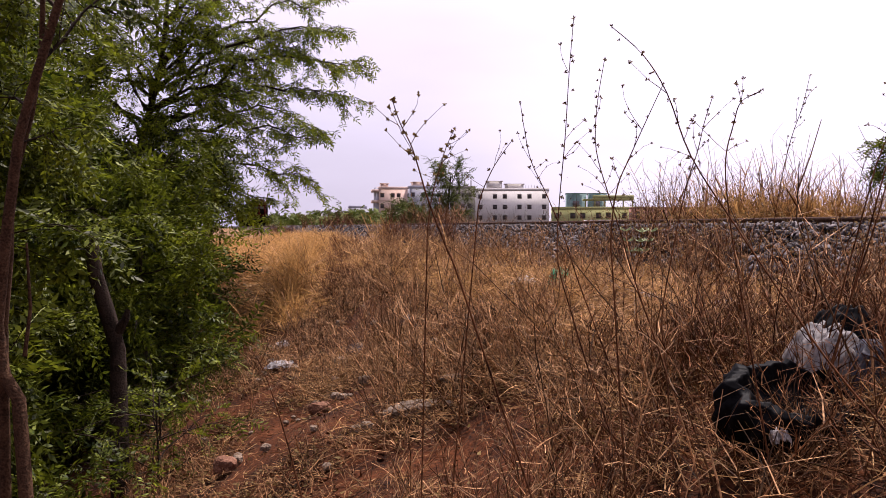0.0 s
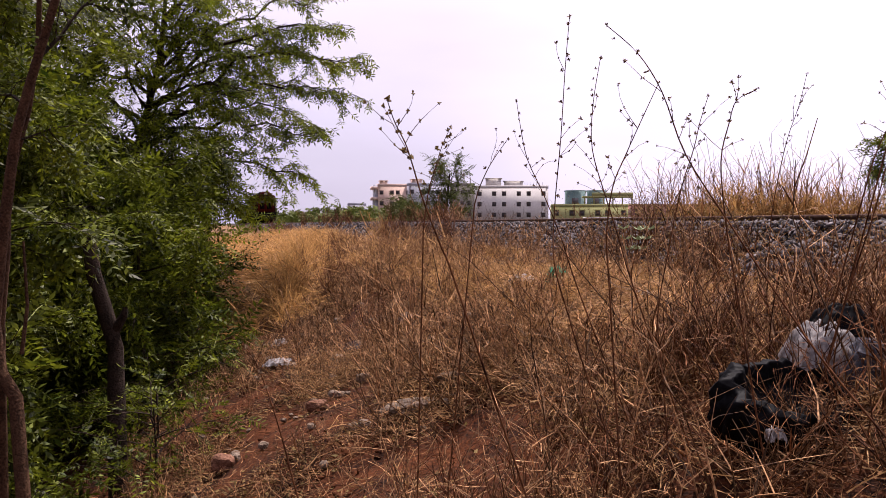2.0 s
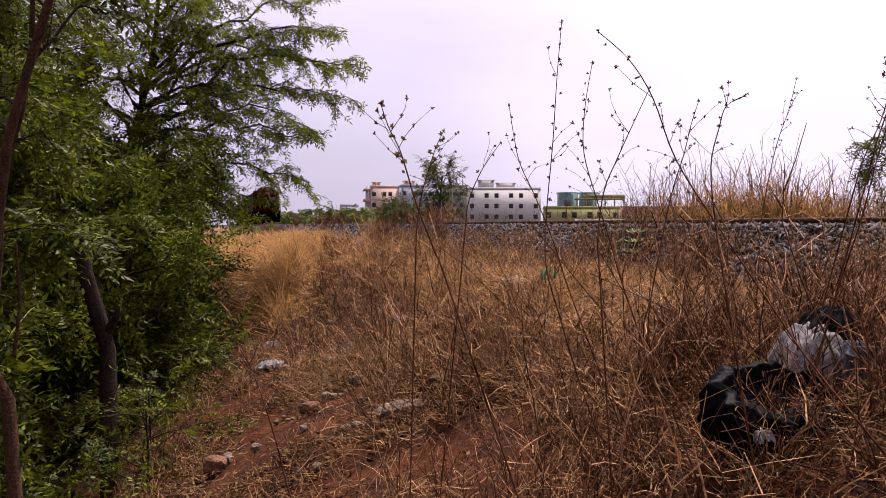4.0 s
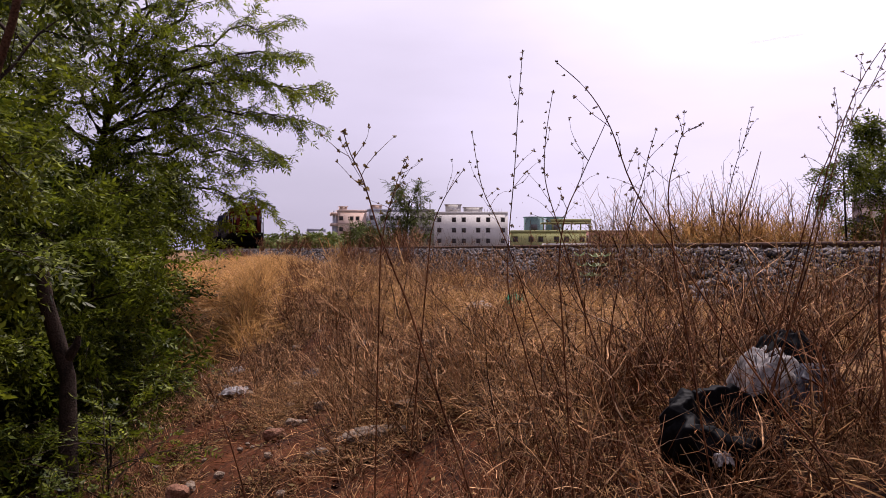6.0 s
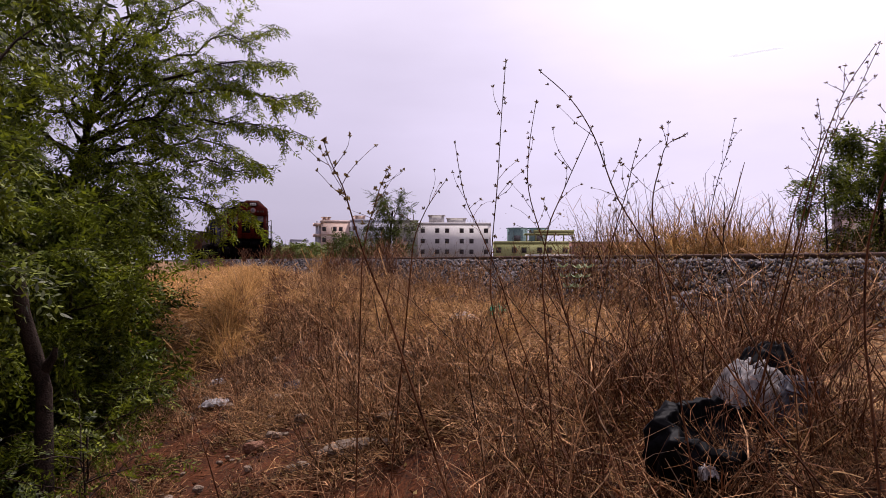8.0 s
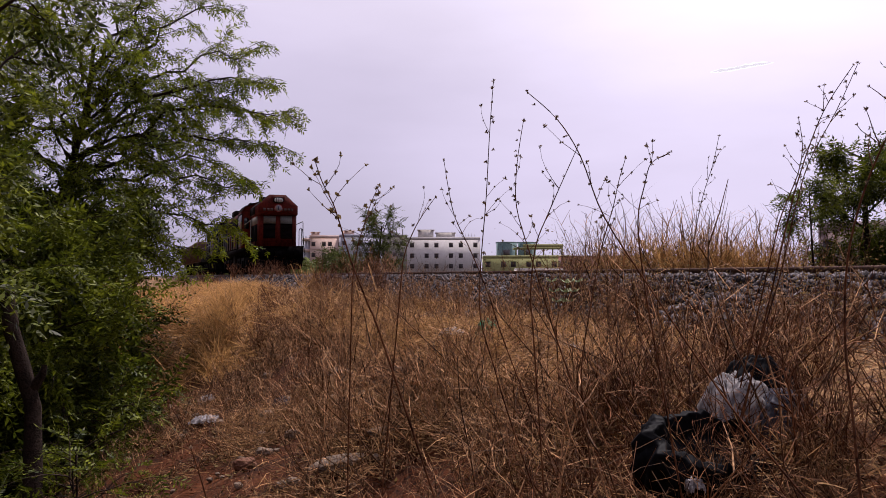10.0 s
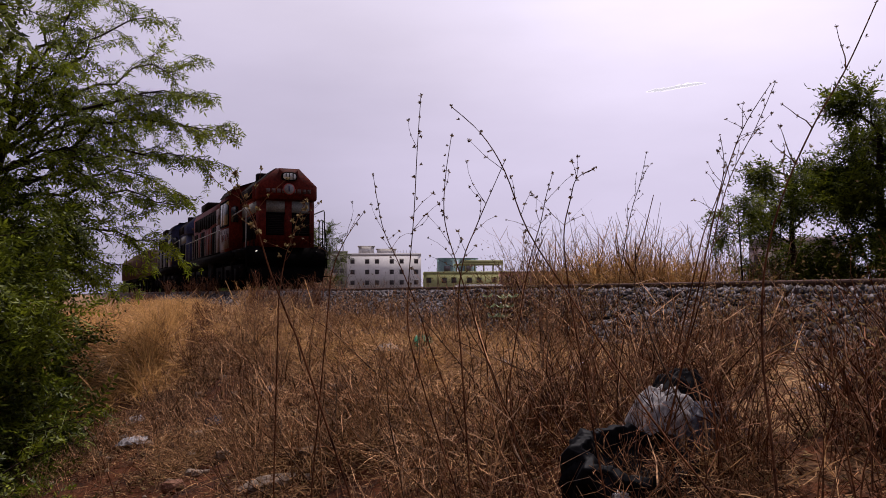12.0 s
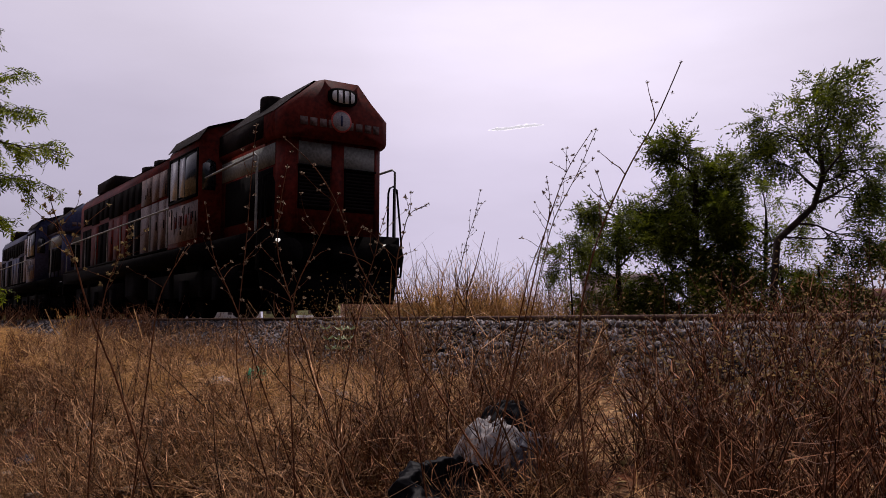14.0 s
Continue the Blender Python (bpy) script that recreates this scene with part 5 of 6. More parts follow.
def grass():
    """Straw lying on the slope, and the pale standing grass of the bank."""
    rng = np.random.default_rng(90)
    field = thing("dry_grass", pose(0, 0, 0), "straw-coloured dry grass on the bank and slope", "grass", kind="stuff")
    blades = []
    for _ in range(8):
        s = Soup()
        p = bent(rng, (0, 0, 0), (1, 0, rng.uniform(-0.05, 0.25)), rng.uniform(0.1, 0.3), 3, 0.25)
        s.ribbon(p, taper(0.0036, 0.0016, 4), (0, 0.8, 0.6))
        blades.append(s.arrays())
    u, s, x, y, z = field_points(rng, 40000, 2.8, 7.4, 1.6, 13, False)
    keep = ~((u > 5.4) & (rng.random(len(u)) < 0.6)) & ~((s < 4.2) & (rng.random(len(u)) < 0.8)) & ((u < 4.4) | (rng.random(len(u)) < clump(u, s)))
    p = np.stack([x, y, z + rng.uniform(0.0, 0.05, len(x))], 1)[keep]
    u, s, x, y, z = field_points(rng, 15000, 2.9, 8.5, 11.5, 40)
    far = np.stack([x, y, z + rng.uniform(0.0, 0.06, len(x))], 1)
    tagged(part("far_straw", spread(blades, rng.integers(0, 8, len(far)), turns(rng, len(far), 0.35), rng.uniform(1.5, 3.5, len(far)), far), STRAW, field), kind="stuff")
    tagged(part("fallen_straw", spread(blades, rng.integers(0, 8, len(p)), turns(rng, len(p), 0.25), rng.uniform(0.25, 1.0, len(p)), p), STRAW, field), kind="stuff")
    u, s, x, y, z = field_points(rng, 8000, 2.9, 9.5, -7, 0.8)
    p = np.stack([x, y, z + rng.uniform(0.0, 0.05, len(x))], 1)[(u > 6.0) | (s < -2.0)]
    tagged(part("scattered_straw", spread(blades, rng.integers(0, 8, len(p)), turns(rng, len(p), 0.25), rng.uniform(0.5, 1.4, len(p)), p), LITTER, field), kind="stuff")
    u, s, x, y, z = field_points(rng, 52000, 4.3, 8.0, 1.8, 13, False)
    p = np.stack([x, y, z + rng.uniform(0.0, 0.06, len(x))], 1)[(u < 5.1) | (rng.random(len(u)) < clump(u, s) ** 0.7)]
    tagged(part("fallen_twigs", spread(blades, rng.integers(0, 8, len(p)), turns(rng, len(p), 0.3), rng.uniform(0.25, 0.95, len(p)), p), LITTER, field), kind="stuff")
    # a loose mat of broken straw and fine stems over the near slope
    u, s, x, y, z = field_points(rng, 24000, 3.3, 6.1, 1.8, 8.5, False)
    keep = (rng.random(len(u)) < clump(u, s) + np.where(u < 5.2, 0.25, -0.15)) & ~((x > 1.75) & (y < 3.9))
    p = np.stack([x, y, z + rng.uniform(0.0, 0.13, len(x))], 1)[keep]
    tagged(part("straw_mat", spread(blades, rng.integers(0, 8, len(p)), turns(rng, len(p), 0.55), rng.uniform(0.3, 0.9, len(p)), p), STRAW, field), kind="stuff")
    tufts = []
    for _ in range(6):
        t = Soup()
        for _ in range(9):
            a = rng.uniform(0, 6.283)
            path = bent(rng, (rng.normal(0, 0.05), rng.normal(0, 0.05), 0), (math.cos(a) * 0.6, math.sin(a) * 0.6, 1), rng.uniform(0.25, 0.5), 3, 0.2, 0.12)
            t.ribbon(path, taper(0.006, 0.002, 4), (-math.sin(a), math.cos(a), 0))
        tufts.append(t.arrays())
    u, s, x, y, z = field_points(rng, 4500, 2.4, 8.8, 11.5, 44, False)
    keep = (u > 5.0 - 0.15 * (s - 12)) & (u > 2.9)
    p = np.stack([x, y, z], 1)[keep]
    tagged(part("bank_grass", spread(tufts, rng.integers(0, 6, len(p)), turns(rng, len(p), 0.2), rng.uniform(0.35, 0.75, len(p)), p), GOLD, field), kind="stuff")
    u, s, x, y, z = field_points(rng, 1500, 3.0, 4.6, 2, 14)
    p = np.stack([x, y, z], 1)
    tagged(part("slope_grass", spread(tufts, rng.integers(0, 6, len(p)), turns(rng, len(p), 0.5), rng.uniform(0.25, 0.5, len(p)), p), STRAW, field), kind="stuff")
    # pale straw trodden flat on the level strip, and on the bank's back
    u, s, x, y, z = field_points(rng, 13000, 2.9, 4.8, 3.5, 15, False)
    p = np.stack([x, y, z + rng.uniform(0.02, 0.10, len(x))], 1)
    tagged(part("flat_straw", spread(blades, rng.integers(0, 8, len(p)), turns(rng, len(p), 0.2), rng.uniform(0.5, 1.2, len(p)), p), STRAW, field), kind="stuff")
    u, s, x, y, z = field_points(rng, 7000, 2.9, 4.7, 5.0, 16)
    p = np.stack([x, y, z + rng.uniform(0.04, 0.12, len(x))], 1)
    tagged(part("bleached_straw", spread(blades, rng.integers(0, 8, len(p)), turns(rng, len(p), 0.2), rng.uniform(0.5, 1.2, len(p)), p), GOLD, field), kind="stuff")
    u, s, x, y, z = field_points(rng, 9000, 2.6, 8.0, 11.0, 36, False)
    keep = (u > 5.1 - 0.15 * (s - 12)) & (u > 2.9)
    p = np.stack([x, y, z + rng.uniform(0.10, 0.26, len(x))], 1)[keep]
    tagged(part("bank_straw", spread(blades, rng.integers(0, 8, len(p)), turns(rng, len(p), 0.25), rng.uniform(1.0, 2.4, len(p)), p), GOLD, field), kind="stuff")
    # the bright fringe on the bank's brow
    s = rng.uniform(11.2, 21, 420)
    u = 5.72 - 0.15 * (s - 12) + np.abs(rng.normal(0, 0.14, 420))
    x, y = plan(u, s)
    p = np.stack([x, y, land(u, s) + bumps(u, s)], 1)
    tagged(part("brow_grass", spread(tufts, rng.integers(0, 6, len(p)), turns(rng, len(p), 0.3), rng.uniform(0.8, 1.35, len(p)), p), GOLD, field), kind="stuff")
    u, s, x, y, z = field_points(rng, 700, 9, 30, 20, 140)
    p = np.stack([x, y, z], 1)
    tagged(part("low_field_grass", spread(tufts, rng.integers(0, 6, len(p)), turns(rng, len(p), 0.3), rng.uniform(1.5, 3.0, len(p)), p), STRAW, field), kind="stuff")


grass()


def clods():
    """Crumbs of red earth and fallen leaves on the bare part of the slope."""
    rng = np.random.default_rng(95)
    earth = thing("soil_clods", pose(0, 0, 0), "crumbled red earth and dead leaves on the slope", "earth", kind="stuff")
    shapes = stone_shapes(rng, 10)
    u, s, x, y, z = field_points(rng, 9000, 4.8, 8.2, 1.8, 13)
    p = np.stack([x, y, z + 0.004], 1)
    tagged(part("clod_crumbs", spread(shapes, rng.integers(0, 10, len(p)), turns(rng, len(p), 1.0), rng.uniform(0.008, 0.03, len(p)) * np.where(rng.random(len(p)) < 0.06, 2.2, 1), p), SOIL, earth), kind="stuff")
    leaf = Soup()
    leaf_quad(leaf, (0, 0, 0), (1, 0, 0.15), (0, 1, 0.1), 1.0, 0.45)
    u, s, x, y, z = field_points(rng, 14000, 3.0, 8.0, 1.8, 13)
    p = np.stack([x, y, z + 0.012], 1)
    tagged(part("dead_leaves", spread([leaf.arrays()], np.zeros(len(p), int), turns(rng, len(p), 0.4), rng.uniform(0.02, 0.06, len(p)), p), DRYLEAF, earth), kind="stuff")


clods()


def tall_weed(path, seed, heads, twigs=4, r=0.0055, leaves=False):
    """A single dry stalk through a few bends, top first, with seed heads on its upper part and side twigs."""
    rng = np.random.default_rng(seed)
    pts = [Vector(p) for p in reversed(path)]
    step = pts[0] - pts[1]
    runs = min(6.0, (pts[0].z - level(pts[0].x, pts[0].y)) / max(0.05, -step.z))
    foot = pts[0] + step * runs
    foot.z = level(foot.x, foot.y) - 0.02
    pts = [foot] + pts
    ob = thing("tall_weed", pose(*foot), "tall thin dried weed stalk with small seed heads", "weed", "tall dry weeds")
    # smooth the bends
    fine = []
    for i in range(len(pts) - 1):
        a, b, c, d = pts[max(i - 1, 0)], pts[i], pts[i + 1], pts[min(i + 2, len(pts) - 1)]
        for k in range(4):
            t = k / 4
            fine.append(0.5 * (2 * b + (c - a) * t + (2 * a - 5 * b + 4 * c - d) * t * t + (3 * b - a - 3 * c + d) * t ** 3))
    fine = [p - foot for p in fine + [pts[-1]]]
    part("stalk", Soup().tube(fine, taper(r * 1.1, r * 0.4, len(fine)), 5), STEM, ob)
    n = len(fine)

    def cluster(p, size, name="seed_head"):
        s = Soup()
        for _ in range(11):
            d = Vector(rng.normal(0, 1, 3)).normalized()
            leaf_quad(s, p, d + Vector((0, 0, 0.3)), d.orthogonal(), size * rng.uniform(0.4, 0.9), size * 0.55)
        part(name, s, DRYLEAF if leaves else SEED, ob)

    heads = int(heads * 1.8)
    for k in range(heads):
        i = int(n - 1 - (n * 0.45) * (k / max(heads, 1)) ** 1.1)
        p = fine[i]
        off = Vector(rng.normal(0, 0.008, 3)) if k else Vector()
        cluster(p + off, rng.uniform(0.009, 0.016) * (1.3 if leaves else 1))
    for k in range(twigs + 2):
        i = int(n * rng.uniform(0.45, 0.85))
        b = rng.uniform(0, 6.283)
        side = bent(rng, fine[i], (math.cos(b), math.sin(b) * 0.4, rng.uniform(0.5, 1.2)), rng.uniform(0.06, 0.17), 4, 0.15)
        twig = part("twig", Soup().tube(side, taper(r * 0.45, r * 0.2, 5), 4), STEM, ob)
        cluster(side[-1], rng.uniform(0.009, 0.016))
        cluster(side[2], rng.uniform(0.007, 0.012))


tall_weed([(0.47, 3.08, 2.15), (0.46, 3.12, 1.96), (0.45, 3.15, 1.72), (0.43, 3.17, 1.45), (0.43, 3.17, 1.26), (0.48, 3.15, 1.07), (0.54, 3.11, 0.86)], 100, 9, 4, 0.0031)
tall_weed([(0.60, 3.18, 2.02), (0.58, 3.22, 1.85), (0.58, 3.23, 1.69), (0.63, 3.24, 1.52), (0.68, 3.23, 1.36), (0.74, 3.21, 1.15)], 101, 8, 4, 0.0031)
tall_weed([(0.48, 2.44, 1.97), (0.57, 2.44, 1.89), (0.64, 2.44, 1.78), (0.71, 2.44, 1.60), (0.83, 2.41, 1.40), (0.96, 2.35, 1.18), (1.08, 2.27, 0.98)], 102, 4, 2, 0.0031)
tall_weed([(0.74, 2.87, 1.88), (0.69, 2.90, 1.76), (0.64, 2.92, 1.64), (0.60, 2.94, 1.53), (0.58, 2.94, 1.36), (0.59, 2.93, 1.17)], 103, 2, 4, 0.0031)
tall_weed([(0.98, 3.11, 1.87), (0.96, 3.14, 1.78), (0.94, 3.15, 1.68), (0.90, 3.17, 1.53), (0.86, 3.19, 1.30), (0.82, 3.18, 1.06), (0.83, 3.15, 0.86)], 104, 5, 3, 0.0031)
tall_weed([(1.03, 2.78, 1.84), (0.98, 2.81, 1.81), (0.96, 2.82, 1.74), (0.94, 2.84, 1.61), (0.96, 2.84, 1.40), (0.99, 2.82, 1.18)], 105, 4, 3, 0.0031)
tall_weed([(1.79, 4.17, 2.14), (1.77, 4.21, 1.99), (1.73, 4.24, 1.84), (1.70, 4.27, 1.66), (1.67, 4.29, 1.43), (1.66, 4.29, 1.21)], 106, 5, 4, 0.0031)
tall_weed([(0.33, 3.65, 1.93), (0.35, 3.66, 1.81), (0.38, 3.67, 1.68), (0.45, 3.67, 1.53), (0.53, 3.66, 1.33), (0.60, 3.64, 1.11)], 107, 5, 3, 0.0031)
tall_weed([(-0.14, 2.37, 1.75), (-0.12, 2.38, 1.69), (-0.09, 2.39, 1.63), (-0.07, 2.39, 1.57), (-0.04, 2.40, 1.47), (0.01, 2.40, 1.34), (0.07, 2.39, 1.18)], 108, 5, 3, 0.0031, True)
tall_weed([(0.047, 3.4, 1.79), (0.014, 3.4, 1.72), (-0.014, 3.4, 1.63), (-0.04, 3.4, 1.54), (-0.06, 3.4, 1.4), (-0.065, 3.4, 1.25)], 114, 9, 4, 0.0031, True)
tall_weed([(-0.68, 3.0, 0.97), (-0.635, 3.0, 0.89), (-0.586, 3.0, 0.75), (-0.54, 3.0, 0.59), (-0.506, 3.0, 0.455)], 115, 3, 2, 0.004)
tall_weed([(0.28, 3.47, 1.75), (0.23, 3.48, 1.68), (0.19, 3.49, 1.61), (0.15, 3.50, 1.50), (0.13, 3.50, 1.31)], 109, 2, 1, 0.0031)
tall_weed([(1.75, 2.84, 2.18), (1.70, 2.90, 2.02), (1.63, 2.97, 1.84), (1.59, 3.01, 1.65), (1.55, 3.04, 1.43), (1.49, 3.06, 1.21)], 110, 8, 4, 0.0031)
tall_weed([(1.55, 1.99, 2.18), (1.51, 2.07, 2.02), (1.45, 2.14, 1.87), (1.39, 2.21, 1.67), (1.35, 2.24, 1.46), (1.34, 2.24, 1.23), (1.34, 2.21, 1.04)], 111, 5, 3, 0.0042)
tall_weed([(1.68, 3.14, 2.04), (1.70, 3.15, 1.93), (1.69, 3.17, 1.82), (1.64, 3.21, 1.66), (1.60, 3.23, 1.48)], 112, 5, 3, 0.0031)
tall_weed([(1.68, 2.75, 2.15), (1.62, 2.81, 2.03), (1.58, 2.85, 1.91), (1.54, 2.90, 1.73), (1.51, 2.93, 1.56)], 113, 5, 3, 0.0031)


# ---- stones, rubbish and small plants on the slope ----
def lump(name, x, y, size, seed, mat, label, category, sink=0.15, rough=0.22, group="", turn=0.0, lift=None, fine=3):
    """A weathered lump: a squared-off ball pushed about by noise."""
    rng = np.random.default_rng(seed)
    bm = bmesh.new()
    bmesh.ops.create_icosphere(bm, subdivisions=fine, radius=0.5)
    shift = Vector(rng.uniform(0, 50, 3))
    for v in bm.verts:
        d = v.co.normalized()
        m = max(abs(d.x), abs(d.y), abs(d.z))
        k = (0.55 + 0.45 / m * 0.75) * (1 + rough * noise.noise(d * 1.6 + shift) + rough * 0.5 * noise.noise(d * 4 + shift))
        v.co = Vector((d.x * size[0], d.y * size[1], d.z * size[2])) * 0.5 * k
    me = bpy.data.meshes.new(name)
    bm.to_mesh(me)
    bm.free()
    me.materials.append(mat)
    ob = new(name, me)
    z = level(x, y) if lift is None else lift
    ob.matrix_basis = pose(x, y, z + size[2] * (0.5 - sink), rng.uniform(-8, 8), rng.uniform(-8, 8), turn)
    return tagged(ob, label, category, group)


def crumpled(name, x, y, size, seed, mat, label, category, folds=0.35, lift=None, turn=0.0, parent=None):
    """A crumpled sheet of plastic: a dome with sharp folds and a ragged rim."""
    rng = np.random.default_rng(seed)
    n = 26
    shift = Vector(rng.uniform(0, 50, 3))
    verts, quads = [], []
    for i in range(n):
        for j in range(n):
            a, b = 2 * i / (n - 1) - 1, 2 * j / (n - 1) - 1
            r = min(1.0, math.hypot(a, b))
            f = abs(noise.noise(Vector((a * 2.2, b * 2.2, 0)) + shift)) + 0.5 * abs(noise.noise(Vector((a * 5, b * 5, 3)) + shift)) + 0.25 * abs(noise.noise(Vector((a * 11, b * 11, 5)) + shift))
            h = max(0.0, 1 - r ** 3) ** 0.6 * (1 - folds) + folds * (1.3 * f - 0.2)
            wob = 1 + 0.25 * noise.noise(Vector((a * 1.5, b * 1.5, 9)) + shift)
            verts.append((a * size[0] * 0.5 * wob, b * size[1] * 0.5 * wob, max(-0.03, h) * size[2]))
    for i in range(n - 1):
        for j in range(n - 1):
            quads.append((i * n + j, (i + 1) * n + j, (i + 1) * n + j + 1, i * n + j + 1))
    me = quad_mesh(name, np.array(verts), np.array(quads), mat, True)
    ob = new(name, me)
    z = level(x, y) if lift is None else lift
    ob.matrix_basis = pose(x, y, z, 0, 0, turn)
    if parent:
        ob.parent = parent
        return ob
    return tagged(ob, label, category)


lump("stone_slab", -0.2, 5.52, (0.44, 0.17, 0.1), 1, ROCK, "pale flat stone slab lying on red soil", "stone", sink=-0.12, turn=28)
lump("stone_slab", 0.12, 5.75, (0.36, 0.17, 0.07), 2, ROCK, "pale flat stone half buried in straw", "stone", turn=35)
lump("brick_piece", -0.95, 6.52, (0.2, 0.13, 0.1), 3, BRICK, "broken reddish brick lying on red soil", "brick")
lump("rock", -1.59, 6.19, (0.2, 0.17, 0.15), 4, BRICK, "brown rock on the red soil", "stone")
for _k, (_x, _y, _a, _seed) in enumerate([(-0.65, 7.13, 0.15, 5), (-0.81, 6.8, 0.11, 6), (-1.01, 8.34, 0.2, 7), (-1.19, 9.8, 0.16, 8), (-0.32, 7.41, 0.15, 9), (-0.06, 6.93, 0.12, 10), (0.22, 6.9, 0.12, 12),
                                          (-1.3, 6.2, 0.1, 13), (-0.9, 5.9, 0.08, 14), (-0.5, 5.6, 0.1, 15), (-1.5, 8.6, 0.12, 16), (-0.4, 12.9, 0.2, 17), (0.4, 8.8, 0.14, 18), (2.9, 3.6, 0.12, 19), (3.2, 3.3, 0.16, 20), (3.4, 4.2, 0.12, 22)]):
    lump("pale_stone", _x, _y, (_a, _a * 0.75, _a * 0.6), _seed, ROCK, "small pale stone among dry weeds", "stone", group="pale stones", turn=37 * _k)
_rng = np.random.default_rng(400)
for _k in range(44):
    _u, _s = float(_rng.uniform(5.0, 7.1)), float(_rng.uniform(4.6, 11.0))
    _x, _y = map(float, plan(_u, _s))
    _a = float(_rng.uniform(0.05, 0.115))
    lump("pale_stone", _x, _y, (_a, _a * 0.75, _a * 0.65), 420 + _k, ROCK, "small pale stone among dry weeds", "stone", group="pale stones", turn=37 * _k, sink=0.02, fine=2)
crumpled("plastic_litter", -1.72, 9.02, (0.3, 0.22, 0.1), 1, WHITEBAG, "scrap of white plastic in dry grass", "litter")
crumpled("plastic_litter", -1.95, 10.29, (0.2, 0.2, 0.12), 2, WHITEBAG, "scrap of white plastic on the grassy bank", "litter")
crumpled("plastic_litter", 0.72, 7.4, (0.26, 0.2, 0.12), 3, WHITEBAG, "scrap of white plastic among weeds", "litter")
crumpled("plastic_litter", 1.51, 6.28, (0.22, 0.2, 0.1), 4, WHITEBAG, "crumpled pale plastic among weeds", "litter")
crumpled("plastic_litter", -0.88, 8.58, (0.2, 0.16, 0.1), 5, SLATE, "crumpled grey plastic on the soil", "litter")
crumpled("plastic_litter", -0.3, 8.2, (0.24, 0.16, 0.1), 6, WHITEBAG, "crumpled pale plastic on the soil", "litter")
crumpled("green_plastic_bag", 0.98, 7.12, (0.2, 0.14, 0.17), 7, GREENBAG, "bright green plastic scrap among dry weeds", "litter")
crumpled("blue_plastic_wrapper", 1.82, 5.46, (0.16, 0.12, 0.08), 8, BLUEBAG, "pale blue plastic wrapper in straw", "litter")
crumpled("white_wrapper", 0.1, 11.5, (0.2, 0.2, 0.1), 9, WHITEBAG, "white wrapper near the ballast", "litter")


def open_bag(name, parent, x, y, z, rings, seed, mat, folds, n=72):
    """A slumped plastic bag: rings (radius x, radius y, height, shift x) from the ground over the rim and into its hollow, gathered in folds."""
    shift = Vector(np.random.default_rng(seed).uniform(0, 50, 3))
    verts, steps = [], 5
    for k in range((len(rings) - 1) * steps + 1):
        f = k / steps
        i = min(int(f), len(rings) - 2)
        a, b = np.array(rings[i]), np.array(rings[i + 1])
        rx, ry, h, dx = a + (b - a) * (f - i)
        for j in range(n):
            w = 6.28319 * j / n
            d = Vector((math.cos(w), math.sin(w), 0))
            crease = abs(noise.noise(d * 2.6 + Vector((0, 0, h * 3)) + shift)) * 1.3 + 0.6 * abs(noise.noise(d * 6 + Vector((0, 0, h * 7)) + shift))
            k2 = 1 + folds * (crease - 0.35)
            verts.append((dx + rx * d.x * k2, ry * d.y * k2, h * (1 + 0.5 * noise.noise(d * 1.1 + shift)) + 0.012 * noise.noise(d * 9 + Vector((h * 20, 0, 0)))))
    rows = (len(rings) - 1) * steps
    quads = [(r * n + j, r * n + (j + 1) % n, (r + 1) * n + (j + 1) % n, (r + 1) * n + j) for r in range(rows) for j in range(n)]
    ob = new(name, quad_mesh(name, np.array(verts), np.array(quads), mat, True))
    ob.parent = parent
    ob.matrix_basis = pose(x, y, z)
    return ob


def draped(name, parent, x, y, z, size, seed, mat, folds, lean=0.0, turn=0.0, n=44):
    """Plastic pulled over something: a soft dome with long creases running down from its crown."""
    shift = Vector(np.random.default_rng(seed).uniform(0, 50, 3))
    verts = []
    for i in range(n):
        for j in range(n):
            a, b = 2 * i / (n - 1) - 1, 2 * j / (n - 1) - 1
            r = max(abs(a), abs(b), 0.82 * math.hypot(a, b))
            crease = 1 - 2 * abs(noise.noise(Vector((a * 1.4 + b * 1.1, b * 2.6 - a * 1.4, 0)) + shift)) - 0.6 * abs(noise.noise(Vector((a * 2.2 - b * 3.4, b * 3.8 + a * 2, 4)) + shift))
            h = max(0.0, 1 - r ** 2.6) ** 0.7 + folds * (crease - 0.5)
            wob = 1 + 0.3 * noise.noise(Vector((a, b, 9)) + shift)
            verts.append((a * size[0] * 0.5 * wob + lean * h, b * size[1] * 0.5 * wob, h * size[2]))
    quads = [(i * n + j, (i + 1) * n + j, (i + 1) * n + j + 1, i * n + j + 1) for i in range(n - 1) for j in range(n - 1)]
    ob = new(name, quad_mesh(name, np.array(verts), np.array(quads), mat, True))
    ob.parent = parent
    ob.matrix_basis = pose(x, y, z, 0, 0, turn)
    return ob


